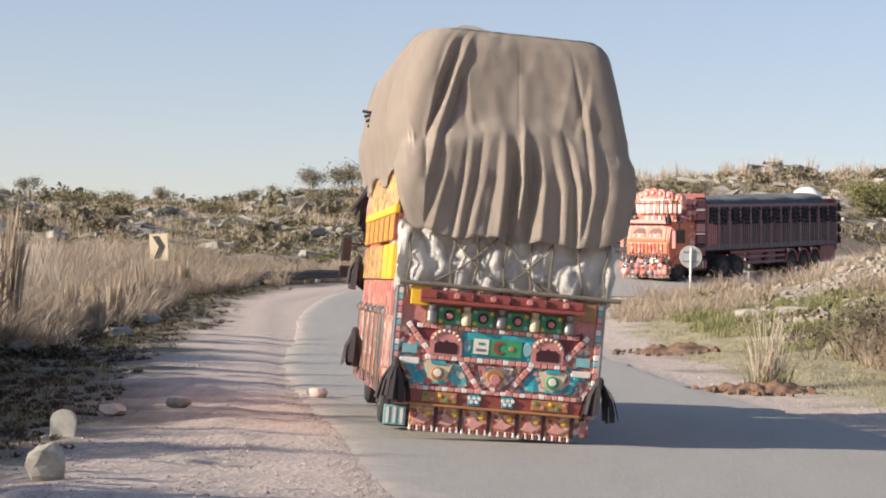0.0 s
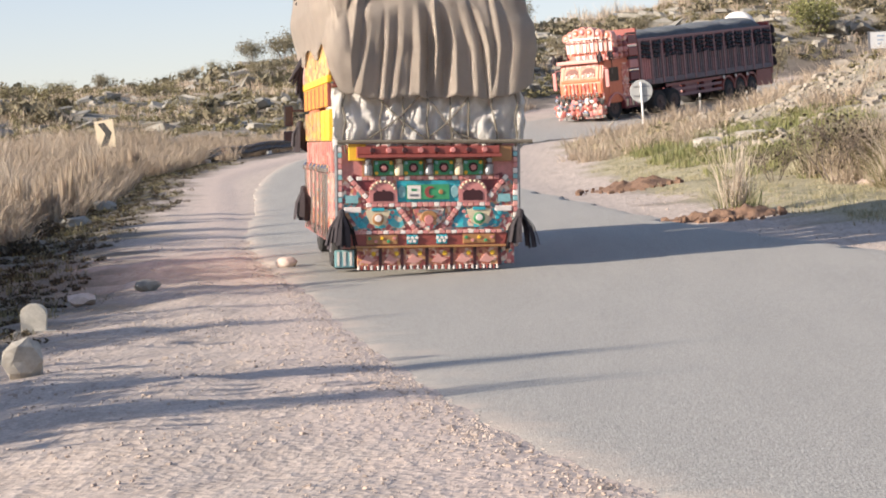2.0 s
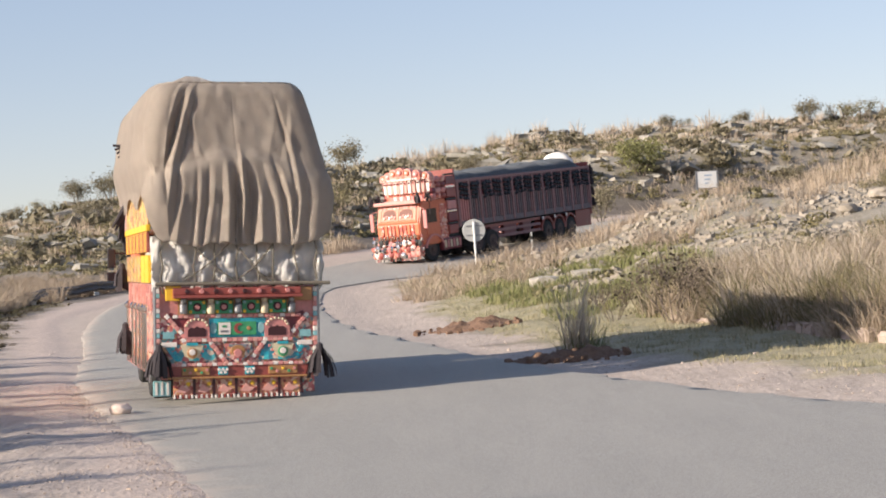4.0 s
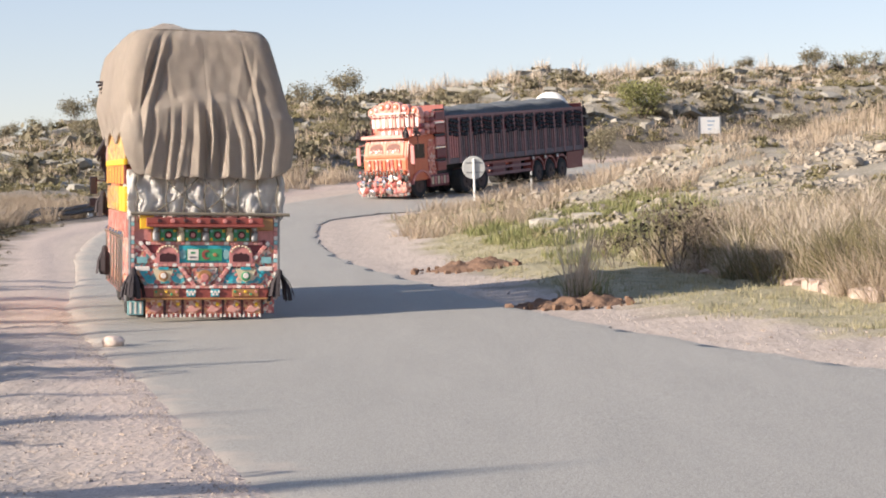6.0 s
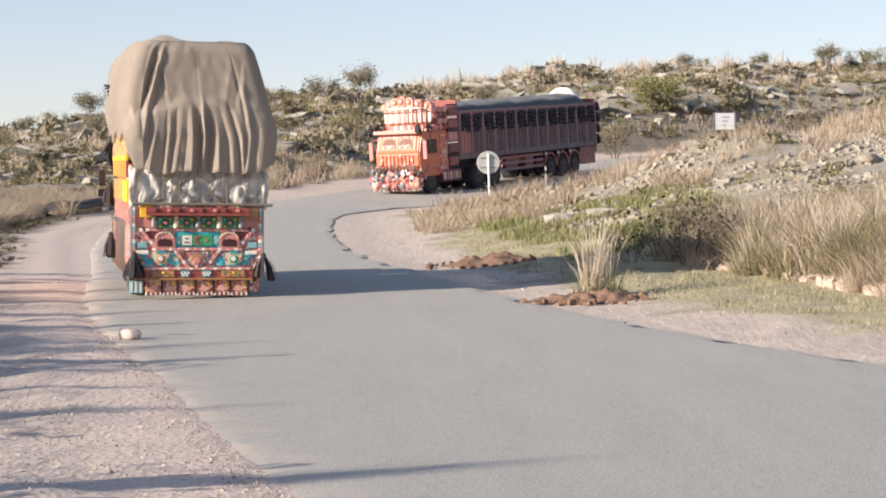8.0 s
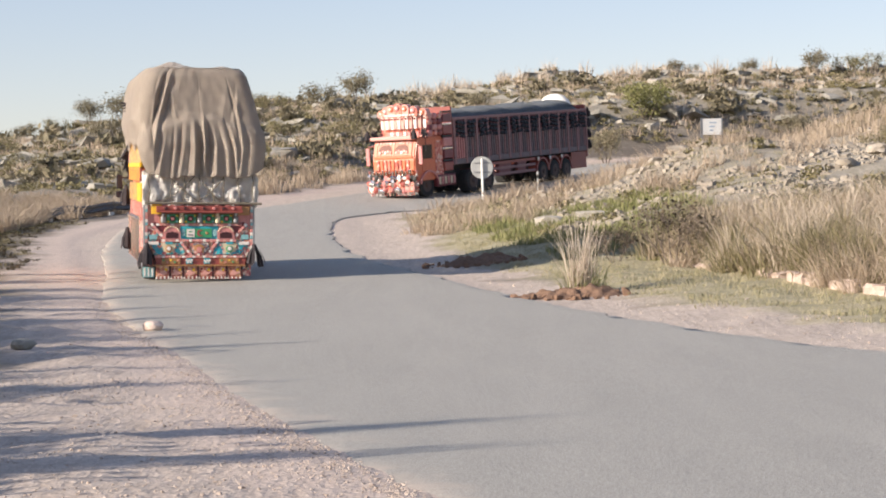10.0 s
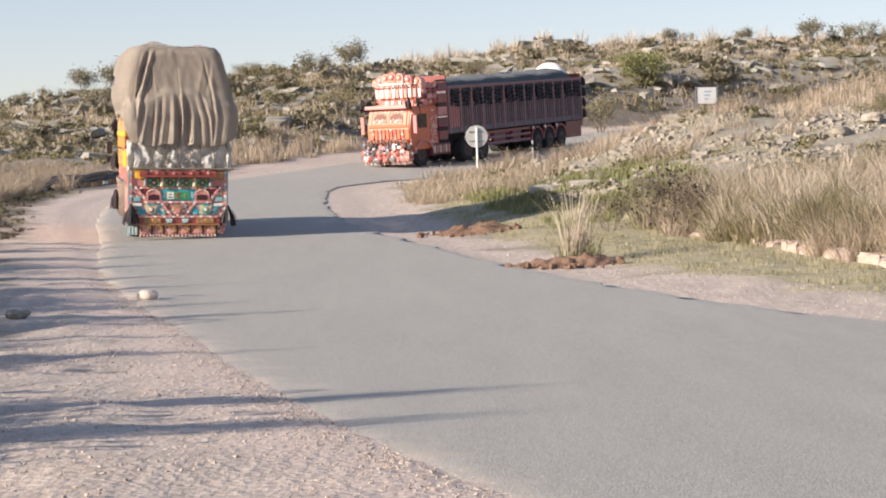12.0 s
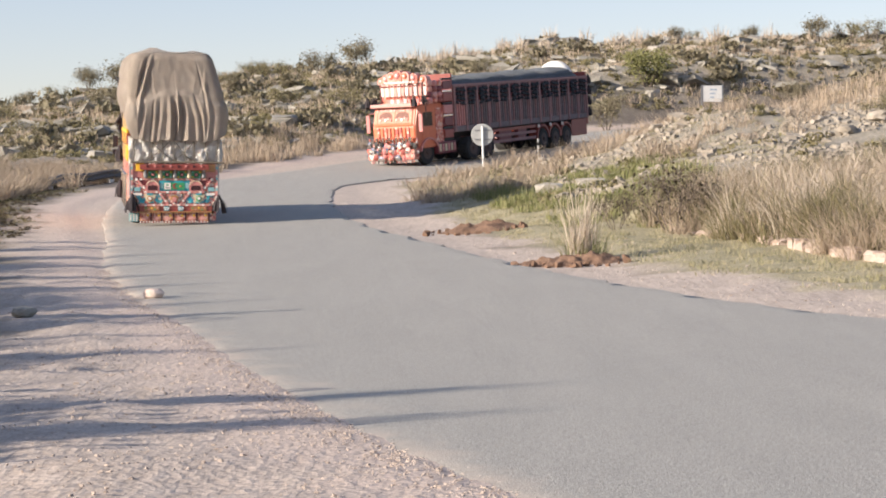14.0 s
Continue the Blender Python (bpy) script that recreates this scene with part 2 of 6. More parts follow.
# ---- mesh helpers ----
def mesh_object(name, verts, faces, mat, smooth_faces=False):
    me = bpy.data.meshes.new(name)
    me.from_pydata([tuple(v) for v in verts], [], [tuple(f) for f in faces])
    me.materials.append(mat)
    if smooth_faces:
        me.shade_smooth()
    return new(name, me)


def part(name, bm, mat, parent, label=""):
    """One bmesh as one mesh object under a thing or a part."""
    me = bpy.data.meshes.new(name)
    bm.normal_update()
    bm.to_mesh(me)
    bm.free()
    me.materials.append(mat)
    ob = new(name, me)
    ob.parent = parent
    return tagged(ob, label)


def share(ob, m, parent=None):
    """Another object on the same mesh, placed by m in its parent's space."""
    o = new(ob.name.split(".")[0], ob.data)
    o.parent = parent if parent else ob.parent
    o.matrix_basis = m
    return o


def box(bm, x0, x1, y0, y1, z0, z1, bevel=0.0, m=None):
    verts = [bm.verts.new((x, y, z)) for z in (z0, z1) for x, y in ((x0, y0), (x1, y0), (x1, y1), (x0, y1))]
    faces = [bm.faces.new([verts[i] for i in f]) for f in ((3, 2, 1, 0), (4, 5, 6, 7), (0, 1, 5, 4), (1, 2, 6, 5), (2, 3, 7, 6), (3, 0, 4, 7))]
    if bevel:
        edges = {e for f in faces for e in f.edges}
        r = bmesh.ops.bevel(bm, geom=list(edges), offset=bevel, segments=2, affect="EDGES", profile=0.5)
        verts = list({v for f in r["faces"] for v in f.verts} | {v for v in verts if v.is_valid})
    if m is not None:
        bmesh.ops.transform(bm, matrix=m, verts=verts)
    return verts


def rod(bm, a, b, r0, r1=None, n=8):
    """A round bar from a to b, tapered."""
    a, b, r1 = Vector(a), Vector(b), r0 if r1 is None else r1
    q = (b - a).to_track_quat("Z", "Y")
    rings = [[bm.verts.new(p + q @ Vector((r * math.cos(i * 2 * math.pi / n), r * math.sin(i * 2 * math.pi / n), 0))) for i in range(n)] for p, r in ((a, r0), (b, r1))]
    for i in range(n):
        bm.faces.new((rings[0][i], rings[0][(i + 1) % n], rings[1][(i + 1) % n], rings[1][i]))
    bm.faces.new(rings[0][::-1])
    bm.faces.new(rings[1])


def lathe(bm, profile, m=None, n=20, close=True):
    """Rings of (radius, height) turned round z."""
    m = m or Matrix()
    rings = [[bm.verts.new(m @ Vector((r * math.cos(i * 2 * math.pi / n), r * math.sin(i * 2 * math.pi / n), h))) for i in range(n)] for r, h in profile]
    for a, b in zip(rings, rings[1:]):
        for i in range(n):
            bm.faces.new((a[i], a[(i + 1) % n], b[(i + 1) % n], b[i]))
    if close:
        bm.faces.new(rings[0][::-1])
        bm.faces.new(rings[-1])


def outline(bm, points, depth, m=None):
    """A flat shape in the x-z plane, drawn counterclockwise from the front (-y), pushed back by depth along y."""
    m = m or Matrix()
    front = [bm.verts.new(m @ Vector((x, 0, z))) for x, z in points]
    back = [bm.verts.new(m @ Vector((x, depth, z))) for x, z in points]
    bm.faces.new(front)
    bm.faces.new(back[::-1])
    for i in range(len(points)):
        j = (i + 1) % len(points)
        bm.faces.new((front[j], front[i], back[i], back[j]))


def thing(name, m, label, category, group=""):
    e = new(name)
    e.matrix_basis = m
    return tagged(e, label, category, group)


# ---- ground and road ----
def spread(*spans):
    out = []
    for a, b, step in spans:
        out += list(np.arange(a, b, step))
    return np.array(out)


GX = spread((-3000, -800, 700), (-800, -200, 150), (-200, -70, 12), (-70, -20, 1.3), (-20, 16, 0.3), (16, 60, 1.1), (60, 200, 12), (200, 800, 150), (800, 3600, 700))
GY = spread((-3000, -800, 700), (-800, -100, 120), (-100, -6, 6), (-6, 3, 0.8), (3, 62, 0.3), (62, 100, 0.55), (100, 170, 0.9), (170, 300, 15), (300, 900, 150), (900, 4600, 700))


def build_ground():
    xx, yy = np.meshgrid(GX, GY)
    zz = ground_z(xx, yy)
    d, left = road_side(xx.ravel(), yy.ravel())
    nx, ny = len(GX), len(GY)
    idx = np.arange(nx * ny).reshape(ny, nx)
    faces = np.stack([idx[:-1, :-1], idx[:-1, 1:], idx[1:, 1:], idx[1:, :-1]], -1).reshape(-1, 4)
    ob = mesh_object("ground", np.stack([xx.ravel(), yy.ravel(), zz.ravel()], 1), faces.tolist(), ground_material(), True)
    x, y = xx.ravel(), yy.ravel()
    edge = waves(x, y, 21, 5.0, 4)
    # left gravel and turf kept scant so the dark soil stands in for shade
    wide = np.where(left, np.interp(y, [0, 10, 15, 26, 45, 55, 72, 90], [6.0, 3.9, 2.5, 2.1, 1.4, 0.9, 1.0, 1.0]), np.interp(y, [0, 22, 32, 45, 60, 90], [4.0, 3.2, 1.6, 0.9, 2.2, 0.8]))
    gravel = 1 - smooth(-0.5, 0.6, d - wide - 0.7 * edge)
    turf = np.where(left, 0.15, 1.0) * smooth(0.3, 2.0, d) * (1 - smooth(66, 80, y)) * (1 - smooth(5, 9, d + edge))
    rock = np.clip(smooth(82, 95, y) * smooth(2, 8, d) + np.where(left, 0, smooth(4.5, 8, d + edge) * smooth(50, 58, y)), 0, 1)
    lip = np.where(left, 1 - smooth(0.15, 1.0, np.abs(d - 0.1) + 0.3 * waves(x, y, 36, 1.6, 3)), 0)
    for name, values in (("gravel", gravel), ("turf", turf), ("rock", rock), ("lip", lip)):
        a = ob.data.attributes.new(name, "FLOAT", "POINT")
        a.data.foreach_set("value", np.asarray(values, np.float32))
    return tagged(ob, "dry stony ground with gravel verges, thin turf and bedded rock", "ground", kind="structure")


def build_road():
    edge_l, edge_r = spline(LEFT_EDGE, 44), spline(RIGHT_EDGE, 44)
    half = np.linalg.norm(edge_l - edge_r, axis=1) / 2
    n, cols = len(edge_l), 15
    verts, dust = [], []
    for i in range(n):
        for k in range(cols):
            u = (0, 0.012, 0.04, 0.09, 0.18, 0.28, 0.39, 0.5, 0.61, 0.72, 0.82, 0.91, 0.96, 0.988, 1)[k]
            p = edge_l[i] * (1 - u) + edge_r[i] * u
            if k in (0, cols - 1):
                out = (edge_l[i] - edge_r[i]) / (2 * half[i]) * (1 if k == 0 else -1)
                big, small = (0.10, 0.03) if k == 0 else (0.12, 0.05)
                p = p + out * (big * waves(p[0], p[1], 31, 3.1, 3) + small * waves(p[0], p[1], 33, 0.9, 3))
            verts.append((p[0], p[1], float(grade(p[1])) + 0.045 - (0.03 if k == 0 else 0.01 if k == 1 else 0.012 if k == cols - 1 else 0)))
            near_left, near_right = u * 2 * half[i], (1 - u) * 2 * half[i]
            dust.append(max(0, 0.46 - near_left / 2.0) + max(0, 0.3 - near_right / 1.2))
    top = len(verts)
    faces = [(i * cols + k, i * cols + k + 1, (i + 1) * cols + k + 1, (i + 1) * cols + k) for i in range(n - 1) for k in range(cols - 1)]
    for i in range(n):
        for k in (0, cols - 1):
            x, y, z = verts[i * cols + k]
            verts += [(x, y, z), (x, y, z - 0.12)]
            dust += [0.1, 0.1]
    for i in range(n - 1):
        a, b = top + 4 * i, top + 4 * (i + 1)
        faces.append((a, b, b + 1, a + 1))
        faces.append((b + 2, a + 2, a + 3, b + 3))
    ob = mesh_object("road", verts, faces, asphalt_material(), True)
    a = ob.data.attributes.new("dust", "FLOAT", "POINT")
    a.data.foreach_set("value", np.asarray(dust, np.float32))
    return tagged(ob, "worn grey asphalt road with dusty broken edges", "road", kind="structure")


build_ground()
build_road()

# ---- paints and stuffs of the trucks ----
def paint(name, colour, worn=0.75, rough=0.42, metal=0.0, scale=9.0):
    c = Vector(colour)
    return plain(name, tuple(c * worn), tuple(c), scale, rough, metal, 0.08, 0.004, 60.0)


def busy(name, colours, scale=11.0, rough=0.4):
    """Hand-painted flower work: small patches of several colours."""
    mat, nt, bsdf = shader(name, rough)
    at = coords(nt)
    vor = node(nt, "ShaderNodeTexVoronoi", Scale=scale)
    nt.links.new(at, vor.inputs["Vector"])
    sep = nt.nodes.new("ShaderNodeSeparateColor")
    nt.links.new(vor.outputs["Color"], sep.inputs[0])
    r = nt.nodes.new("ShaderNodeValToRGB")
    r.color_ramp.interpolation = "CONSTANT"
    while len(r.color_ramp.elements) < len(colours):
        r.color_ramp.elements.new(0.5)
    for i, (e, c) in enumerate(zip(r.color_ramp.elements, colours)):
        e.position, e.color = i / len(colours), (*c, 1)
    nt.links.new(sep.outputs[0], r.inputs[0])
    dirt = noise_at(nt, at, 5.0)
    col = blend(nt, ramp(nt, dirt, [(0.45, (0, 0, 0)), (0.8, (0.5, 0.5, 0.5))]), r.outputs[0], (0.25, 0.16, 0.11))
    nt.links.new(col, bsdf.inputs["Base Color"])
    bump(nt, bsdf, vor.outputs["Distance"], 0.3, 0.006)
    return mat


RED = paint("dark_red_paint", (0.32, 0.075, 0.06), 0.6)
PINK = paint("rose_paint", (0.64, 0.26, 0.24), 0.6)
MAROON = paint("maroon_paint", (0.17, 0.03, 0.038))
TEAL = paint("turquoise_paint", (0.04, 0.40, 0.48), 0.6)
TEAL_PALE = paint("pale_turquoise_paint", (0.26, 0.50, 0.52), 0.6)
GREEN = paint("green_paint", (0.05, 0.30, 0.13))
YELLOW = paint("yellow_paint", (0.85, 0.52, 0.04))
OCHRE = paint("ochre_paint", (0.40, 0.20, 0.08))
ORANGE = paint("orange_paint", (0.66, 0.19, 0.10), 0.8, 0.35)
WHITE = paint("white_paint", (0.80, 0.72, 0.66))
CREAM = paint("cream_paint", (0.66, 0.56, 0.38))
VOID = paint("niche_dark", (0.05, 0.012, 0.015))
CHROME = paint("chrome", (0.78, 0.72, 0.68), 0.85, 0.18, 1.0)
STEEL = paint("dull_steel", (0.35, 0.35, 0.36), 0.6, 0.45, 0.8)
CHASSIS = paint("chassis_black", (0.035, 0.032, 0.03), 0.6, 0.6)
RUBBER = paint("tyre_rubber", (0.03, 0.029, 0.028), 0.7, 0.85)
FLORAL = busy("flower_work", [(0.50, 0.16, 0.15), (0.68, 0.40, 0.34), (0.40, 0.10, 0.11), (0.74, 0.60, 0.5), (0.12, 0.28, 0.30), (0.55, 0.28, 0.14), (0.25, 0.06, 0.07)], 24)
FLORAL_GOLD = busy("gilt_flower_work", [(0.42, 0.15, 0.10), (0.56, 0.30, 0.14), (0.34, 0.08, 0.07), (0.66, 0.46, 0.36), (0.5, 0.20, 0.13)], 22)
FLORAL_TEAL = busy("turquoise_flower_work", [(0.02, 0.34, 0.44), (0.05, 0.45, 0.5), (0.45, 0.12, 0.12), (0.03, 0.22, 0.30), (0.6, 0.5, 0.4)], 13)
FLORAL_YELLOW = busy("yellow_fretwork", [(0.62, 0.40, 0.05), (0.35, 0.17, 0.05), (0.72, 0.50, 0.12), (0.20, 0.12, 0.05), (0.55, 0.22, 0.15), (0.60, 0.45, 0.2)], 13)
FLORAL_ORANGE = busy("orange_flower_work", [(0.60, 0.17, 0.10), (0.66, 0.29, 0.22), (0.50, 0.11, 0.09), (0.70, 0.46, 0.38), (0.55, 0.19, 0.14), (0.34, 0.07, 0.07)], 9)
BLUSH = paint("blush_paint", (0.68, 0.34, 0.29))
CLOTH_BLACK = paint("black_cloth", (0.055, 0.045, 0.05), 0.6, 0.9)
GLASS = paint("dark_window", (0.035, 0.03, 0.035), 0.7, 0.12)


def cloth(name, dark, light, weave=240.0):
    mat, nt, bsdf = shader(name, 0.92)
    at = coords(nt)
    big, mid, small = noise_at(nt, at, 0.9, 3.0), noise_at(nt, at, 5.0, 4.0), noise_at(nt, at, weave, 2.0)
    col = blend(nt, 0.45, ramp(nt, big, [(0.3, dark), (0.7, light)]), ramp(nt, mid, [(0.3, dark), (0.7, light)]))
    nt.links.new(col, bsdf.inputs["Base Color"])
    bsdf.inputs["Sheen Weight"].default_value = 0.15
    bump(nt, bsdf, mid, 0.25, 0.02)
    return mat


TARP = cloth("brown_canvas", (0.42, 0.36, 0.302), (0.525, 0.452, 0.378))
SHEET = cloth("white_sheet", (0.68, 0.65, 0.60), (0.86, 0.83, 0.78))
TARP_DARK = cloth("dark_grey_canvas", (0.12, 0.145, 0.17), (0.19, 0.22, 0.25))
ROPE = paint("rope_fibre", (0.20, 0.17, 0.13), 0.6, 0.95)


def slab(name, x0, x1, z0, z1, y, depth, mat, parent, label="", bevel=0.0):
    """A board on a rear or front face: its back at y, proud by depth towards -y."""
    bm = bmesh.new()
    box(bm, x0, x1, y - depth, y, z0, z1, bevel)
    return part(name, bm, mat, parent, label)


def disc(name, x, z, r, y, depth, mat, parent, n=20, label="", squash=1.0):
    bm = bmesh.new()
    lathe(bm, [(r, 0), (r, depth * 0.7), (r * 0.86, depth)], pose(x, y, z, 90) @ Matrix.Diagonal((1, squash, 1, 1)), n)
    return part(name, bm, mat, parent, label)


def bar(name, a, b, width, y, depth, mat, parent):
    """A flat strip on the face from a to b, both (x, z)."""
    (ax, az), (bx, bz) = a, b
    length, turn = math.hypot(bx - ax, bz - az), math.atan2(bz - az, bx - ax)
    bm = bmesh.new()
    box(bm, 0, length, y - depth, y, -width / 2, width / 2, 0.0, Matrix.Translation((ax, 0, az)) @ Matrix.Rotation(-turn, 4, "Y"))
    return part(name, bm, mat, parent)


def studs(a, b, count, size, y, mats, parent, start=0):
    """A band of painted blocks in turn along a line on the face."""
    (ax, az), (bx, bz) = a, b
    length, turn = math.hypot(bx - ax, bz - az), math.atan2(bz - az, bx - ax)
    made = {}
    for i in range(count):
        u = (i + 0.5) / count
        m = Matrix.Translation((ax + (bx - ax) * u, y, az + (bz - az) * u)) @ Matrix.Rotation(-turn, 4, "Y")
        key = (i + start) % len(mats)
        if key not in made:
            w = length / count * 0.46
            bm = bmesh.new()
            box(bm, -w, w, -0.035, 0, -size / 2, size / 2, 0.008)
            made[key] = part("stud", bm, mats[key], parent)
            made[key].matrix_basis = m
        else:
            share(made[key], m)


def wheel_part(parent, x, y, z, r=0.5, wide=0.28, rim_mat=None, double=False):
    """A wheel that turns on its axle: tyre with treads, rim, hub."""
    bm = bmesh.new()
    m = pose(0, 0, 0, 0, 90)
    w = wide * (2.1 if double else 1)
    lathe(bm, [(r * 0.6, -w / 2), (r * 0.93, -w / 2), (r, -w * 0.36), (r, w * 0.36), (r * 0.93, w / 2), (r * 0.6, w / 2)], m, 56)
    for i, v in enumerate(bm.verts):
        if v.co.yz.length > r * 0.95 and i % 2:
            v.co.y, v.co.z = v.co.y * 1.03, v.co.z * 1.03
    tyre = part("wheel", bm, RUBBER, parent)
    tyre.matrix_basis = pose(x, y, z)
    bm = bmesh.new()
    lathe(bm, [(r * 0.59, -w / 2 - 0.005), (r * 0.56, -w / 2 - 0.01), (r * 0.45, -w / 2 + 0.05), (r * 0.2, -w / 2 + 0.02), (r * 0.17, -w / 2 - 0.06), (0.02, -w / 2 - 0.07)], m, 18)
    part("rim", bm, rim_mat or STEEL, tyre)
    bm = bmesh.new()
    lathe(bm, [(r * 0.02, w / 2 + 0.07), (r * 0.17, w / 2 + 0.06), (r * 0.2, w / 2 - 0.02), (r * 0.45, w / 2 - 0.05), (r * 0.56, w / 2 + 0.01), (r * 0.59, w / 2 + 0.005)], m, 18)
    part("rim", bm, rim_mat or STEEL, tyre)
    return tyre


def tassel(name, m, length, spread_x, parent, seed, mat=None, label="black hanging cloth tassel"):
    """A bunch of hanging cloth strips, gathered at the top and flared below."""
    rng = random.Random(seed)
    bm = bmesh.new()
    for i in range(26):
        a, r = rng.random() * 6.283, 0.35 + 0.65 * rng.random()
        top = Vector((0.03 * math.cos(a), 0.03 * math.sin(a), 0))
        end = Vector((spread_x * r * math.cos(a), 0.11 * r * math.sin(a), -length * (0.78 + 0.25 * rng.random())))
        mid = top.lerp(end, 0.5) + Vector((0.035 * math.cos(a), 0.03 * math.sin(a), 0.02))
        side = Vector((-math.sin(a), math.cos(a), 0)) * 0.035
        ring = [bm.verts.new(m @ p) for p in (top - side * 0.4, top + side * 0.4, mid + side, mid - side, end + side * 1.1, end - side * 1.1)]
        bm.faces.new((ring[0], ring[1], ring[2], ring[3]))
        bm.faces.new((ring[3], ring[2], ring[4], ring[5]))
    lathe(bm, [(0.02, 0.05), (0.05, 0.02), (0.055, -0.05), (0.04, -0.09)], m, 10)
    return part(name, bm, mat or CLOTH_BLACK, parent, label)


def ridge(d, w):
    """A soft-topped fold of width w."""
    return math.exp(-(d / w) ** 2)


# ---- the loaded cargo truck that drives away ----
def build_load(truck):
    """Canvas over the high load: walls that follow a rounded plan, folds that hang from the top edge, a sagging top."""
    zt, y0, y1 = 4.63, -0.10, 6.1
    # folds: place along the wall (metres from the rear left corner; minus runs up the left side), slant, width, depth, from and to height
    folds = [(0.00, 0.20, 0.045, -0.10, 2.3, 4.6), (0.10, 0.22, 0.05, 0.07, 2.3, 4.6), (0.22, 0.23, 0.035, -0.05, 2.9, 4.5), (-0.10, 0.16, 0.05, 0.06, 2.6, 4.6),
             (0.27, 0.29, 0.035, -0.035, 2.2, 3.3), (0.36, 0.26, 0.05, 0.045, 2.2, 3.3), (0.53, 0.14, 0.03, -0.055, 2.2, 3.45), (0.60, 0.14, 0.05, 0.03, 2.2, 3.45),
             (0.72, 0.17, 0.03, -0.05, 2.2, 3.5), (0.82, 0.17, 0.06, 0.03, 2.2, 3.5), (0.94, 0.10, 0.03, -0.025, 2.2, 3.5), (1.03, 0.02, 0.06, 0.07, 2.2, 3.55),
             (1.16, 0.00, 0.075, -0.15, 2.2, 3.5), (1.27, 0.02, 0.035, 0.10, 2.5, 3.7), (1.37, -0.04, 0.07, -0.13, 2.2, 3.5), (1.52, -0.06, 0.07, 0.07, 2.2, 3.4),
             (1.66, -0.18, 0.04, -0.035, 2.2, 3.5), (1.74, -0.18, 0.06, 0.03, 2.2, 3.5), (1.86, -0.22, 0.035, -0.07, 2.2, 3.6), (1.95, -0.18, 0.04, 0.05, 2.2, 3.5),
             (2.10, -0.02, 0.03, -0.035, 2.2, 4.5), (2.17, -0.02, 0.05, 0.03, 2.2, 4.2), (2.30, -0.05, 0.05, -0.04, 2.2, 3.6),
             (0.62, -0.30, 0.05, -0.030, 3.55, 4.5), (0.72, -0.32, 0.06, 0.025, 3.55, 4.5), (0.86, -0.55, 0.05, -0.022, 3.5, 4.3), (1.22, 0.0, 0.014, -0.008, 3.5, 4.6),
             (1.80, 0.48, 0.06, -0.030, 3.5, 4.4), (1.62, 0.40, 0.07, 0.022, 3.5, 4.3), (2.02, 0.30, 0.05, 0.02, 3.6, 4.4),
             (-0.5, 0.02, 0.10, -0.04, 3.1, 4.4), (-1.1, 0, 0.12, 0.05, 3.1, 4.4), (-2.0, 0, 0.2, -0.05, 3.1, 4.4)]

    def half_width(z):
        left = np.interp(z, [2.0, 2.6, 3.4, 4.1, 4.7], [1.20, 1.24, 1.28, 1.20, 1.08])
        right = np.interp(z, [2.0, 2.4, 2.9, 3.5, 4.1, 4.4, 4.7], [1.24, 1.32, 1.38, 1.31, 1.15, 1.06, 1.0])
        return left, right

    stations = [("L", y1 - (y1 - y0 - 0.25) * i / 34) for i in range(34)]
    stations += [("CL", i / 6) for i in range(7)] + [("R", i / 140) for i in range(1, 140)] + [("CR", i / 6) for i in range(7)]
    stations += [("S", y0 + 0.25 + (y1 - y0 - 0.25) * i / 34) for i in range(1, 35)]
    levels = 60
    bm = bmesh.new()
    grid = []
    for kind, u in stations:
        column = []
        for j in range(levels + 1):
            v = j / levels
            if kind == "L":
                s, hem = -(u - y0), 2.92 + 0.10 * math.sin(u * 2.3)
            elif kind == "S":
                s, hem = 2.45 + (u - y0), 2.75 + 0.12 * math.sin(u * 1.9)
            elif kind == "CL":
                s, hem = 0.03 * u, 2.96 - 0.66 * float(smooth(0.25, 0.75, u))
            elif kind == "CR":
                s, hem = 2.4 + 0.03 * u, 2.26 + 0.25 * u
            else:
                s = 2.4 * u
                hem = 2.28 + 0.025 * math.cos(s * 7.5) - 0.03 * abs(math.sin(s * 2.6)) + 0.012 * math.sin(s * 21)
            z = hem + (zt - 0.02 - hem) * v
            left, right = half_width(z)
            inset = 0.0
            corner = 0.25
            cap = max(0.0, (z - (zt - 0.26)) / 0.26)
            inset = 0.20 * (1 - math.sqrt(max(0.0, 1 - cap * cap)))
            lean = 0.13 * max(0, (z - 3.0) / 1.5)
            back = y0 + lean + inset
            if kind == "L":
                p, nrm = Vector((-left + inset - 0.11 * min(1, max(0, (u - y0 - 0.15) / 0.9)) * min(1, max(0.2, (z - 3.0) / 0.5)), max(u, back + corner), z)), Vector((-1, 0, 0))
            elif kind == "S":
                p, nrm = Vector((right - inset, max(u, back + corner), z)), Vector((1, 0, 0))
            elif kind == "CL":
                a = u * math.pi / 2
                p = Vector((-left + inset + corner - corner * math.cos(a), back + corner - corner * math.sin(a), z))
                nrm = Vector((-math.cos(a), -math.sin(a), 0))
            elif kind == "CR":
                a = (1 - u) * math.pi / 2
                p = Vector((right - inset - corner + corner * math.cos(a), back + corner - corner * math.sin(a), z))
                nrm = Vector((math.cos(a), -math.sin(a), 0))
            else:
                p, nrm = Vector((-left + inset + corner + (left + right - 2 * inset - 2 * corner) * u, back, z)), Vector((0, -1, 0))
            out = 0.0
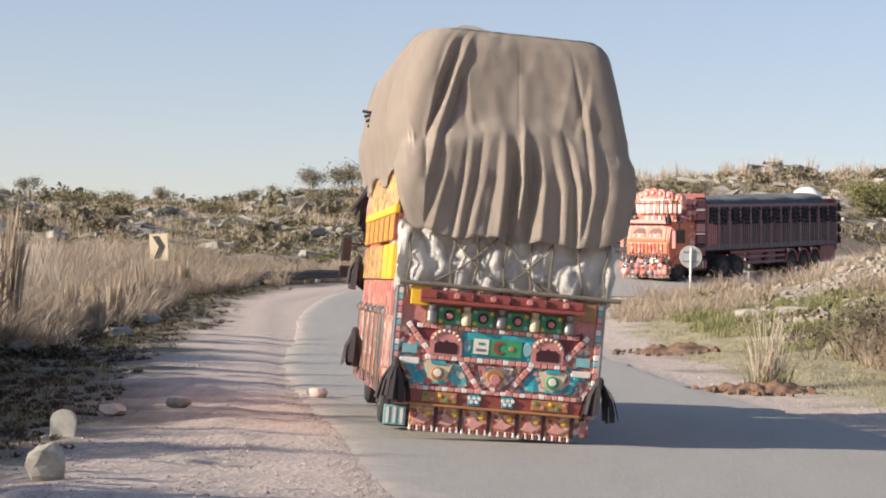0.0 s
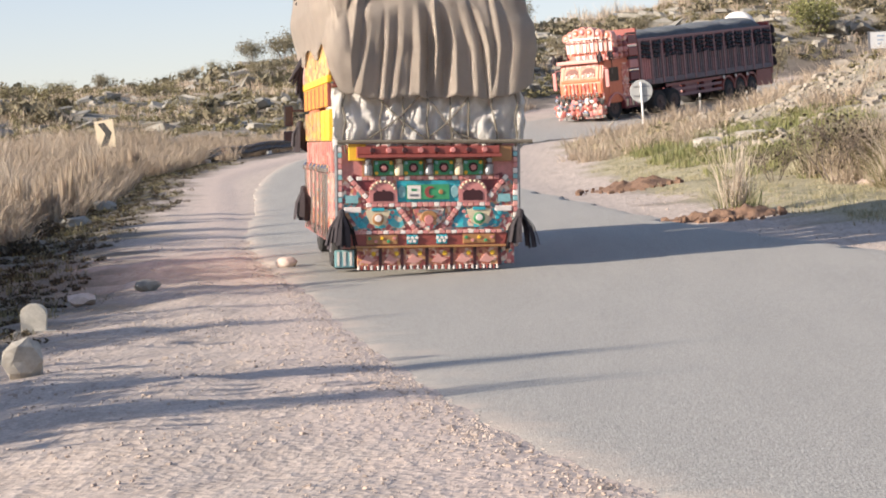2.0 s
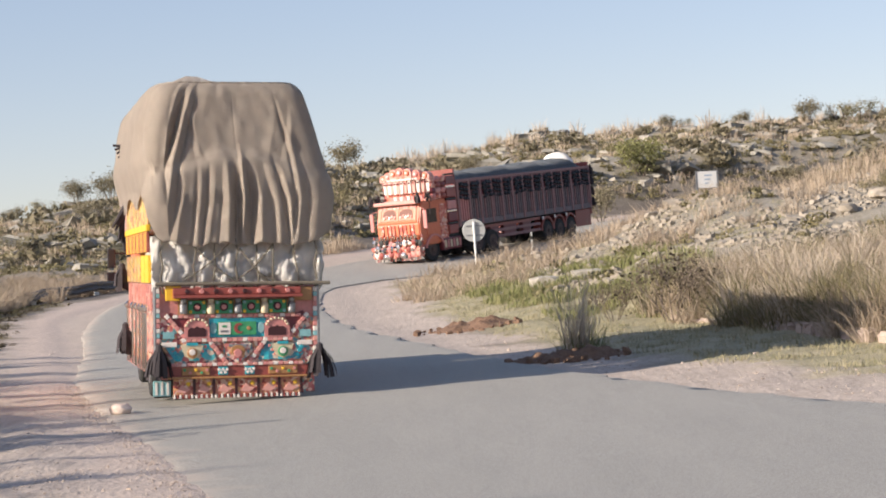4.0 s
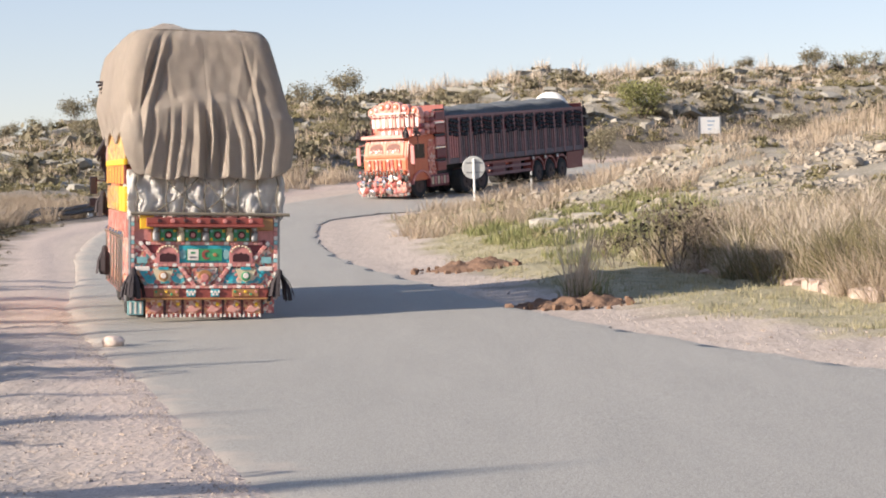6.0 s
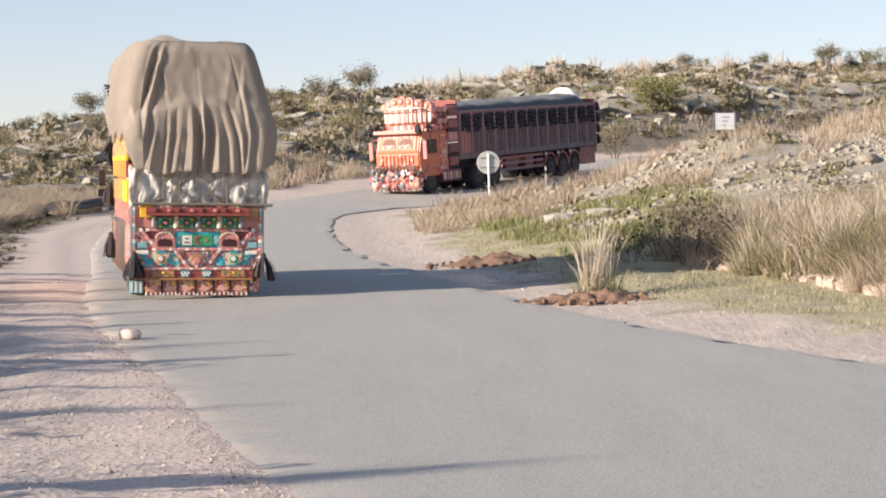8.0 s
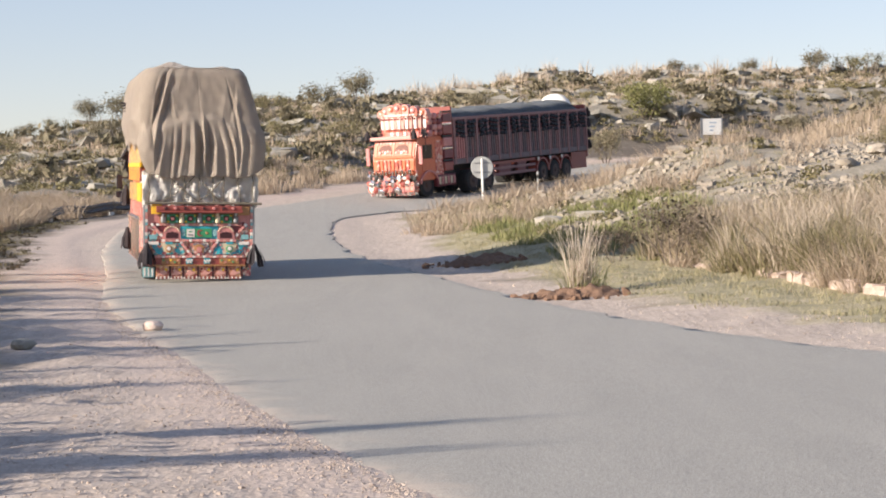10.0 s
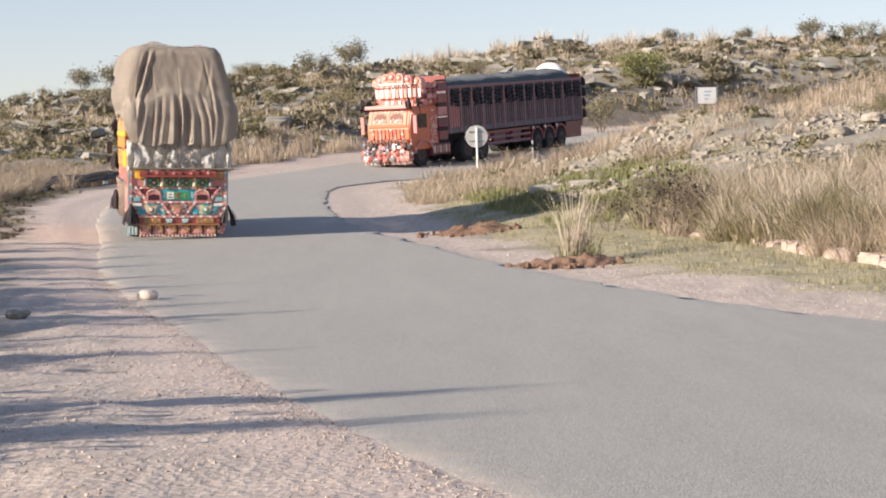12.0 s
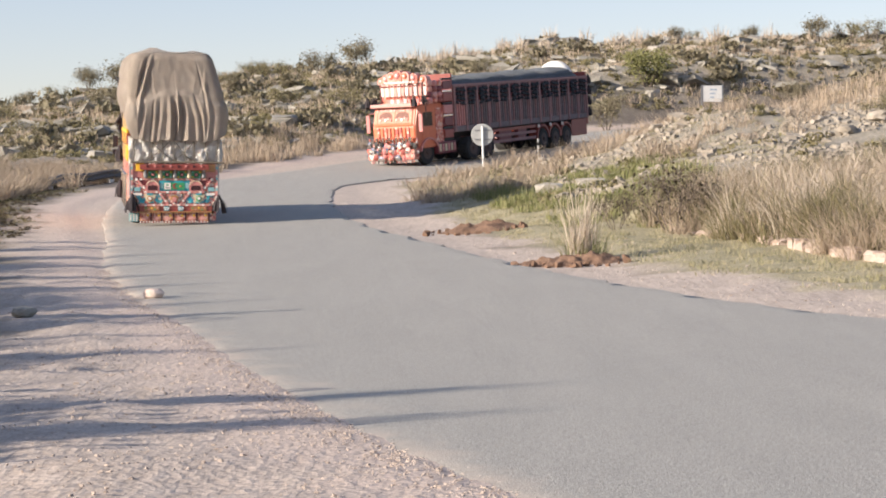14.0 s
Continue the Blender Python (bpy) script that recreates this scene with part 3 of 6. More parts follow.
            for at, slant, width, depth, lo, hi in folds:
                centre = at + slant * (z - 3.2)
                env = np.clip((z - lo + 0.15) / 0.3, 0, 1) * np.clip((hi - z) / 0.55, 0, 1)
                out += 0.82 * depth * math.exp(-(abs(s - centre) / width) ** 1.5) * env
            # a shelf where the load below the canvas steps out
            step_z = 3.26 + 0.30 * math.sin(min(1, max(0, s / 2.4)) * math.pi) + 0.03 * math.sin(s * 9)
            out += 0.085 * (1 / (1 + math.exp((z - step_z) / 0.035))) if kind in ("R", "CL", "CR") else 0.0
            out += 0.03 * noise.noise(Vector((s * 1.6, z * 1.3, 7.0))) + 0.012 * noise.noise(Vector((s * 5, z * 4, 3.0)))
            column.append(bm.verts.new(p + nrm * out))
        grid.append(column)
    for a, b in zip(grid, grid[1:]):
        for j in range(levels):
            bm.faces.new((a[j], b[j], b[j + 1], a[j + 1]))
    # top: strips across from the left rim to the right rim
    rim = [c[-1] for c in grid]
    n = len(rim)
    rows = []
    for i in range(40):
        a, b = rim[i], rim[n - 1 - i]
        row = [a]
        for k in range(1, 12):
            u = k / 12
            p = a.co.lerp(b.co, u)
            near = min(1, max(0.0, (p.y - 0.2) / 0.8))
            p.z += (0.05 * math.sin(u * math.pi) + 0.12 * ridge(u - 0.28, 0.13) + 0.05 * ridge(u - 0.85, 0.10)) * near + 0.04 * near * noise.noise(Vector((p.x * 1.5, p.y * 1.2, 1.0)))
            row.append(bm.verts.new(p))
        row.append(b)
        rows.append(row)
    rows.append([rim[40 + round(140 * k / 12)] for k in range(13)])
    for a, b in zip(rows, rows[1:]):
        for k in range(12):
            bm.faces.new((a[k], a[k + 1], b[k + 1], b[k]))
    bmesh.ops.solidify(bm, geom=bm.faces[:], thickness=-0.012)
    for f in bm.faces:
        f.smooth = True
    part("tarpaulin", bm, TARP, truck, "brown canvas tarpaulin hanging in folds over the load")

    # white sheet under the canvas: pulled in by ropes
    bm = bmesh.new()
    ties = [-1.05, -0.62, -0.30, -0.02, 0.28, 0.52, 0.86, 1.12]
    cols, lv = 150, 22
    grid = []
    for i in range(cols + 1):
        u = i / cols
        s = -2.6 + u * 5.2
        col = []
        for j in range(lv + 1):
            v = j / lv
            z = 1.60 + 0.78 * v + 0.03 * math.sin(s * 5)
            crease = math.sin(s * 31 + 6 * noise.noise(Vector((s * 3, z * 4, 2.0)))) * noise.noise(Vector((s * 5, z * 2.5, 21.0)))
            tie = max(ridge(s - t - 0.06 * math.sin(v * 5 + t * 9), 0.05) for t in ties)
            bulge = 0.11 * math.sin(math.pi * min(1, 0.12 + v)) ** 0.6 - 0.06 * tie
            bulge += 0.06 * crease + 0.05 * (0.5 - abs(noise.noise(Vector((s * 9, z * 6, 31.0)))) * 2) + 0.07 * noise.noise(Vector((s * 4.2, z * 3.0, 11.0))) + 0.05 * math.sin(s * 17 + 2.5 * math.sin(z * 7 + s * 2)) * (0.4 + 0.6 * abs(noise.noise(Vector((s * 2.2, 4.0, z * 2)))))
            if abs(s) <= 1.22:
                p = Vector((s, 0.02 - bulge, z))
            else:
                sg = 1 if s > 0 else -1
                p = Vector((sg * (1.20 + bulge * (0.7 if sg > 0 else -0.2)), 0.02 + (abs(s) - 1.22), z))
            col.append(bm.verts.new(p))
        grid.append(col)
    for a, b in zip(grid, grid[1:]):
        for j in range(lv):
            bm.faces.new((a[j], b[j], b[j + 1], a[j + 1]))
    bmesh.ops.solidify(bm, geom=bm.faces[:], thickness=-0.01)
    for f in bm.faces:
        f.smooth = True
    part("ground_sheet", bm, SHEET, truck, "bulging white cloth sheet tied with ropes")
    rng = random.Random(4)
    for t in ties:
        bm = bmesh.new()
        pts = [Vector((t + 0.05 * rng.uniform(-1, 1) * (k % 2), -0.08 - 0.05 * math.sin(math.pi * k / 4), 2.36 - 0.2 * k)) for k in range(5)]
        for a, b in zip(pts, pts[1:]):
            rod(bm, a, b, 0.012, n=6)
        part("rope", bm, ROPE, truck)
    for a, b in (((-0.62, 2.25), (0.1, 1.66)), ((-0.1, 2.28), (-0.75, 1.75)), ((0.05, 2.2), (0.55, 1.64)), ((0.52, 2.25), (0.0, 1.75)), ((0.3, 1.85), (0.95, 1.66))):
        bm = bmesh.new()
        pts = [Vector((a[0] + (b[0] - a[0]) * k / 5, -0.10 - 0.04 * math.sin(math.pi * k / 5), a[1] + (b[1] - a[1]) * k / 5 - 0.05 * math.sin(math.pi * k / 5))) for k in range(6)]
        for p, q in zip(pts, pts[1:]):
            rod(bm, p, q, 0.011, n=6)
        part("rope", bm, ROPE, truck)
    # writing on the canvas flank, unreadable: short pale strokes
    for k, (z0, z1) in enumerate(((3.95, 3.78), (3.88, 3.72), (3.62, 3.52), (3.36, 3.26))):
        bm = bmesh.new()
        box(bm, -1.215, -1.205, 0.55 + 0.22 * (k % 2), 0.62 + 0.22 * (k % 2), z1, z0)
        part("painted_mark", bm, WHITE, truck)


def build_cargo_truck():
    truck = thing("cargo_truck", pose(-1.3, 22.2, 0.05, 0, 0, 12), "richly painted cargo truck stacked high under a brown tarpaulin, driving away", "truck")
    # frame and running gear
    bm = bmesh.new()
    for x in (-0.42, 0.42):
        box(bm, x - 0.05, x + 0.05, 0.1, 7.0, 0.62, 0.84)
    for y in (0.3, 1.6, 3.2, 4.8, 6.4):
        box(bm, -0.42, 0.42, y - 0.05, y + 0.05, 0.66, 0.80)
    part("chassis", bm, CHASSIS, truck)
    bm = bmesh.new()
    rod(bm, (-1.0, 1.5, 0.52), (1.0, 1.5, 0.52), 0.09, n=10)
    lathe(bm, [(0.05, -0.22), (0.2, -0.1), (0.2, 0.1), (0.05, 0.22)], pose(0, 1.5, 0.52, 90), 14)
    part("rear_axle", bm, CHASSIS, truck)
    wheels = [wheel_part(truck, x, y, 0.51, 0.51, 0.26, double=y < 3) for x in (-0.86, 0.86) for y in (1.5, 5.9)]
    # cargo box
    bm = bmesh.new()
    box(bm, -1.15, 1.15, 0.0, 5.0, 0.92, 1.06)
    part("cargo_floor", bm, CHASSIS, truck)
    for sx in (-1, 1):
        bm = bmesh.new()
        box(bm, sx * 1.15 - 0.04, sx * 1.15 + 0.04, 0.05, 5.0, 0.72, 1.72)
        side = part("side_wall", bm, FLORAL if sx < 0 else PINK, truck, "side wall covered in painted flower work")
        if sx > 0:
            continue
        # left flank: yellow fretted boards, red boards, rails
        for y in np.arange(0.12, 4.9, 0.8):
            bm = bmesh.new()
            box(bm, -1.24, -1.19, y, y + 0.72, 1.72, 2.12)
            part("yellow_board", bm, YELLOW if y < 1.7 else FLORAL_YELLOW, side)
            for k in range(7):
                bm = bmesh.new()
                box(bm, -1.26, -1.21, y + 0.03 + k * 0.1, y + 0.075 + k * 0.1, 2.16, 2.46, 0.01)
                part("spindle", bm, YELLOW if k % 2 else RED, side)
            bm = bmesh.new()
            box(bm, -1.27, -1.20, y - 0.02, y + 0.76, 2.46, 2.56, 0.015)
            part("yellow_rail", bm, YELLOW, side)
            bm = bmesh.new()
            box(bm, -1.24, -1.20, y, y + 0.72, 2.56, 3.02, 0.01)
            part("fret_board", bm, FLORAL_YELLOW, side)
            for k in range(4):
                bm = bmesh.new()
                box(bm, -1.225, -1.195, y + k * 0.18, y + 0.1 + k * 0.18, 1.32, 1.70)
                part("red_slat", bm, FLORAL_ORANGE if k % 2 else BLUSH, side)
        for k, y in enumerate((0.25, 0.75, 1.4, 2.2, 3.0, 4.2)):
            bm = bmesh.new()
            rod(bm, (-1.27, y, 0.45), (-1.27, y, 1.30), 0.03, n=10)
            lathe(bm, [(0.02, 0), (0.055, 0.04), (0.055, 0.09), (0.02, 0.13)], pose(-1.27, y, 1.28), 10)
            part("chrome_post", bm, CHROME, side)
        bm = bmesh.new()
        box(bm, -1.25, -1.18, 0.0, 5.0, 0.55, 0.72, 0.02)
        skirt = part("skirt", bm, FLORAL_GOLD, side)
        for k in range(42):
            bm = bmesh.new()
            y = 0.06 + k * 0.118
            rod(bm, (-1.24, y, 0.55), (-1.24, y, 0.42), 0.012, 0.022, 6)
            part("pendant", bm, PINK if k % 2 else CHROME, skirt)
    # tailgate
    gate_bm = bmesh.new()
    box(gate_bm, -1.16, 1.16, -0.06, 0.0, 0.34, 1.66, 0.01)
    gate = part("tailgate", gate_bm, PINK, truck, "tailgate with rose, turquoise and gold painted relief")
    f = -0.06
    slab("back_panel", -1.10, 1.10, 0.50, 1.25, f, 0.012, FLORAL, gate)
    # upper ledge with the dark red boards and a wooden pole
    bm = bmesh.new()
    box(bm, -0.92, 0.92, -0.30, -0.02, 1.50, 1.54, 0.0, Matrix.Translation((0, 0, 0)) @ pose(0, 0, 0))
    for k in range(9):
        box(bm, -0.92 + k * 0.205, -0.92 + k * 0.205 + 0.19, -0.22, -0.10, 1.54, 1.64, 0.01)
    part("ledge", bm, RED, gate, "dark red boarded ledge")
    for k in range(8):
        disc("boss", -0.72 + k * 0.205, 1.59, 0.035, -0.22, 0.02, PINK if k % 2 else VOID, gate, 12)
    slab("yellow_corner", -1.02, -0.80, 1.46, 1.68, f - 0.03, 0.05, YELLOW, gate, bevel=0.01)
    slab("gilt_corner", 0.80, 1.08, 1.44, 1.64, f - 0.03, 0.05, OCHRE, gate, bevel=0.01)
    bm = bmesh.new()
    rod(bm, (-1.16, -0.16, 1.70), (1.34, -0.16, 1.69), 0.028, n=10)
    part("pole", bm, ROPE, truck, "grey wooden pole across the tail")
    slab("medallion_board", -0.84, 0.84, 1.26, 1.47, f, 0.03, OCHRE, gate)
    for x in (-0.57, -0.19, 0.20, 0.58):
        tile = slab("medallion", x - 0.13, x + 0.13, 1.27, 1.46, f - 0.03, 0.025, GREEN, gate, bevel=0.008)
        disc("ring", x, 1.365, 0.062, f - 0.055, 0.02, VOID, tile)
        disc("eye", x, 1.365, 0.036, f - 0.075, 0.015, PINK, tile)
        for sx, sz in ((-1, -1), (-1, 1), (1, -1), (1, 1)):
            disc("leaf", x + sx * 0.095, 1.365 + sz * 0.065, 0.024, f - 0.055, 0.012, YELLOW if sx * sz > 0 else TEAL_PALE, tile, 10)
    for k, x in enumerate((-0.77, -0.38, 0.01, 0.39, 0.78)):
        bm = bmesh.new()
        lathe(bm, [(0.045, 1.27), (0.055, 1.30), (0.055, 1.40), (0.035, 1.43), (0.045, 1.48)], pose(x, f - 0.09, 0), 12)
        part("flask", bm, STEEL if k % 2 == 0 else CREAM, gate)
    # studded bands
    pw = (WHITE, PINK, BLUSH, PINK)
    studs((-0.92, 1.235), (0.92, 1.235), 24, 0.05, f - 0.012, pw, gate)
    studs((-0.80, 0.895), (0.80, 0.895), 22, 0.055, f - 0.03, pw, gate)
    studs((-1.02, 1.26), (-0.74, 0.93), 6, 0.06, f - 0.02, pw, gate)
    studs((1.02, 1.26), (0.74, 0.93), 6, 0.06, f - 0.02, pw, gate)
    studs((-0.40, 0.88), (-0.14, 0.54), 7, 0.06, f - 0.02, pw, gate)
    studs((0.40, 0.88), (0.14, 0.54), 7, 0.06, f - 0.02, pw, gate)
    studs((-0.95, 0.545), (0.95, 0.545), 26, 0.045, f - 0.02, (PINK, BLUSH, WHITE), gate)
    for sx in (-1, 1):
        studs((sx * 1.13, 0.50), (sx * 1.13, 1.64), 16, 0.06, f - 0.005, (PINK, BLUSH, TEAL_PALE, WHITE), gate)
        bar("maroon_band", (sx * 0.98, 1.22), (sx * 0.62, 1.10), 0.16, f - 0.012, 0.012, MAROON, gate)
        slab("turquoise_tile", min(sx * 0.90, sx * 1.06), max(sx * 0.90, sx * 1.06), 0.92, 1.02, f - 0.012, 0.03, TEAL_PALE, gate)
        slab("white_tile", min(sx * 0.86, sx * 1.08), max(sx * 0.86, sx * 1.08), 0.80, 0.87, f - 0.012, 0.035, WHITE, gate, bevel=0.01)
    # arched niches
    for x in (-0.58, 0.57):
        pts = [(x - 0.18, 0.92), (x + 0.18, 0.92), (x + 0.18, 1.08)] + [(x + 0.18 * math.cos(a), 1.08 + 0.14 * math.sin(a)) for a in np.linspace(0.2, math.pi - 0.2, 9)] + [(x - 0.18, 1.08)]
        bm = bmesh.new()
        outline(bm, pts, 0.05, pose(0, f - 0.07, 0))
        niche = part("niche", bm, PINK, gate, "rose arched niche with a dark opening")
        pts = [(x - 0.13, 0.945), (x + 0.13, 0.945), (x + 0.13, 1.04), (x + 0.09, 1.075), (x + 0.03, 1.07), (x, 1.095), (x - 0.03, 1.07), (x - 0.09, 1.075), (x - 0.13, 1.04)]
        bm = bmesh.new()
        outline(bm, pts, 0.02, pose(0, f - 0.076, 0))
        part("opening", bm, VOID, niche)
        bm = bmesh.new()
        for k in range(8):
            a = 0.3 + (math.pi - 0.6) * k / 7
            lathe(bm, [(0.02, 0), (0.02, 0.012), (0.006, 0.02)], pose(x + 0.155 * math.cos(a), f - 0.07, 1.07 + 0.125 * math.sin(a), 90), 8)
        part("scallop", bm, CREAM, niche)
    # centre field with its plate, crescent and bars for writing
    field = slab("centre_field", -0.40, 0.41, 0.93, 1.20, f - 0.012, 0.025, TEAL, gate)
    plate = slab("plate", -0.28, 0.27, 0.96, 1.15, f - 0.037, 0.02, GREEN, field, "green and white painted plate")
    slab("white_field", -0.27, -0.10, 0.97, 1.14, f - 0.057, 0.006, WHITE, plate)
    slab("mark", -0.24, -0.13, 1.00, 1.03, f - 0.063, 0.004, STEEL, plate)
    slab("mark", -0.22, -0.15, 1.07, 1.10, f - 0.063, 0.004, GREEN, plate)
    pts = [(0.02 + 0.07 * math.cos(a), 1.055 + 0.075 * math.sin(a)) for a in np.linspace(0.7, 5.58, 16)] + [(0.045 + 0.045 * math.cos(a), 1.055 + 0.05 * math.sin(a)) for a in np.linspace(5.3, 0.98, 12)]
    bm = bmesh.new()
    outline(bm, pts, 0.01, pose(0, f - 0.066, 0))
    part("crescent", bm, RED, plate)
    disc("star", 0.16, 1.055, 0.03, f - 0.057, 0.01, OCHRE, plate, 10)
    for x in (-0.34, 0.34):
        disc("flower", x, 1.06, 0.05, f - 0.037, 0.015, TEAL_PALE, field, 14, squash=1.6)
    # lower fields
    for sx in (-1, 1):
        bm = bmesh.new()
        pts = [(sx * 1.04, 0.82), (sx * 0.72, 0.84), (sx * 0.42, 0.84), (sx * 0.34, 0.72), (sx * 0.30, 0.60), (sx * 0.90, 0.60)]
        outline(bm, pts if sx < 0 else pts[::-1], 0.02, pose(0, f - 0.03, 0))
        low = part("turquoise_field", bm, FLORAL_TEAL, gate)
        x = sx * 0.65
        bm = bmesh.new()
        outline(bm, [(x - 0.16, 0.82), (x - 0.10, 0.66), (x, 0.62), (x + 0.10, 0.66), (x + 0.16, 0.82), (x + 0.05, 0.85), (x - 0.05, 0.85)], 0.03, pose(0, f - 0.06, 0))
        face = part("rosette", bm, CREAM, low)
        disc("ring", x, 0.715, 0.075, f - 0.06, 0.02, GREEN if sx > 0 else OCHRE, face, 16)
        disc("eye", x, 0.725, 0.045, f - 0.08, 0.012, WHITE, face, 14)
        slab("blue_bow", x - 0.08, x + 0.08, 0.82, 0.86, f - 0.06, 0.015, TEAL, face)
        for k in range(3):
            disc("flower", sx * (0.46 + 0.04 * k), 0.80 - 0.06 * k, 0.025, f - 0.03, 0.015, PINK, low, 10)
            disc("flower", sx * (0.86 + 0.03 * k), 0.66 + 0.06 * k, 0.03, f - 0.03, 0.015, TEAL, low, 10)
    bm = bmesh.new()
    outline(bm, [(-0.20, 0.84), (-0.15, 0.66), (0.0, 0.55), (0.15, 0.66), (0.20, 0.84)], 0.04, pose(0, f - 0.06, 0))
    shield = part("shield", bm, FLORAL, gate, "carved shield with a painted rosette")
    disc("rosette", 0, 0.74, 0.11, f - 0.06, 0.025, OCHRE, shield, 18, squash=0.75)
    disc("eye", 0, 0.70, 0.06, f - 0.085, 0.015, PINK, shield, 14)
    slab("blue_bow", -0.13, 0.13, 0.79, 0.83, f - 0.06, 0.02, STEEL, shield)
    # lower strip
    slab("lower_board", -1.02, 1.02, 0.37, 0.525, f - 0.0, 0.03, RED, gate)
    for x0, x1, mat in ((-0.80, -0.40, OCHRE), (0.44, 0.86, OCHRE), (-0.28, -0.14, TEAL), (0.10, 0.24, TEAL)):
        piece = slab("strip_panel", x0, x1, 0.39, 0.51, f - 0.03, 0.02, mat, gate, bevel=0.01)
        for k in range(5):
            u = (k + 0.5) / 5
            disc("flower", x0 + (x1 - x0) * u, 0.45 + 0.02 * (-1) ** k, 0.022, f - 0.05, 0.012, (GREEN, PINK, YELLOW)[k % 3] if mat is OCHRE else WHITE, piece, 8)
    slab("gilt_rail", -1.0, 1.0, 0.345, 0.375, f - 0.02, 0.05, OCHRE, gate, bevel=0.006)
    # mud flaps: six gilt panels with fringe
    edges = [-0.93, -0.62, -0.34, -0.02, 0.30, 0.60, 0.92]
    for k, (a, b) in enumerate(zip(edges, edges[1:])):
        flap = slab("flap_panel", a + 0.015, b - 0.015, 0.11, 0.34, -0.02, 0.03, FLORAL_GOLD, truck, "gilt painted flap panel", 0.008)
        c = (a + b) / 2
        bm = bmesh.new()
        outline(bm, [(c - 0.11, 0.16), (c + 0.02, 0.14), (c + 0.11, 0.20), (c + 0.03, 0.22), (c - 0.02, 0.27), (c - 0.06, 0.21)], 0.015, pose(0, -0.065, 0))
        part("white_bird", bm, BLUSH, flap)
        disc("flower", c + 0.07, 0.27, 0.03, -0.05, 0.015, YELLOW, flap, 10)
        disc("flower", c - 0.08, 0.28, 0.025, -0.05, 0.015, RED, flap, 10)
        for i in range(7):
            bm = bmesh.new()
            x = a + 0.03 + (b - a - 0.06) * i / 6
            rod(bm, (x, -0.05, 0.12), (x, -0.05, 0.065), 0.012, 0.018, 6)
            part("pendant", bm, RED if i % 2 else WHITE, flap)
        slab("divider", b - 0.02, b + 0.02, 0.11, 0.35, -0.03, 0.035, VOID, truck)
    slab("side_flap", -1.20, -0.95, 0.10, 0.32, 0.02, 0.03, TEAL_PALE, truck, "pale turquoise mud flap", 0.008)
    for k in range(3):
        slab("stripe", -1.17 + 0.08 * k, -1.14 + 0.08 * k, 0.12, 0.30, -0.01, 0.008, WHITE, truck)
    slab("side_flap", 0.94, 1.12, 0.12, 0.36, 0.02, 0.03, FLORAL, truck, "red beaded mud flap", 0.008)
    for sx in (-1, 1):
        bm = bmesh.new()
        rod(bm, (sx * 1.17, -0.08, 0.55), (sx * 1.17, -0.08, 1.66), 0.025, n=8)
        part("corner_tube", bm, STEEL, truck)
    tassel("tassel", pose(-1.12, -0.14, 0.80), 0.46, 0.22, truck, 1)
    tassel("tassel", pose(1.18, -0.14, 0.78), 0.46, 0.26, truck, 2)
    tassel("tassel", pose(-1.34, 3.9, 1.02), 0.46, 0.17, truck, 3)
    tassel("tassel", pose(-1.32, 4.9, 1.98), 0.42, 0.15, truck, 4)
    # cab with its high crown
    bm = bmesh.new()
    box(bm, -1.08, 1.08, 5.2, 6.5, 0.8, 2.5, 0.08)
    box(bm, -0.85, 0.85, 6.5, 7.3, 0.7, 1.6, 0.12)
    cab = part("cab", bm, ORANGE, truck, "painted cab with bonnet")
    bm = bmesh.new()
    box(bm, -1.2, 1.2, 5.0, 6.4, 2.5, 3.1, 0.06)
    part("crown", bm, FLORAL, cab)
    for sx in (-1, 1):
        bm = bmesh.new()
        box(bm, sx * 1.42 - 0.07, sx * 1.42 + 0.07, 6.2, 6.25, 1.95, 2.28, 0.02)
        rod(bm, (sx * 1.05, 6.3, 2.2), (sx * 1.42, 6.24, 2.2), 0.015, n=6)
        box(bm, sx * 1.42 - 0.08, sx * 1.42 + 0.08, 6.2, 6.25, 1.72, 1.88, 0.02)
        part("mirror", bm, GLASS, cab, "dark wing mirror on an arm")
        bm = bmesh.new()
        for k in range(5):
            rod(bm, (sx * (1.22 + 0.02 * k), 5.2 + 0.02 * k, 3.0 - 0.05 * k), (sx * (1.46 - 0.05 * k), 5.1, 2.62 - 0.10 * k + 0.05 * (k % 2)), 0.05, 0.02, 6)
        part("plume", bm, CLOTH_BLACK, cab, "black cloth plume")
    bm = bmesh.new()
    for k in range(5):
        rod(bm, (-1.1, 4.9, 3.95 + 0.04 * k), (-1.45 + 0.03 * k, 4.9, 3.98 - 0.07 * k), 0.04, 0.02, 6)
    part("plume", bm, CLOTH_BLACK, cab, "black cloth plume")
    build_load(truck)
    return truck, wheels


TRACTOR_TURN = Matrix.Translation((0.1, 3.3, 0)) @ Matrix.Rotation(radians(-9), 4, "Z") @ Matrix.Translation((0, -2.8, 0))


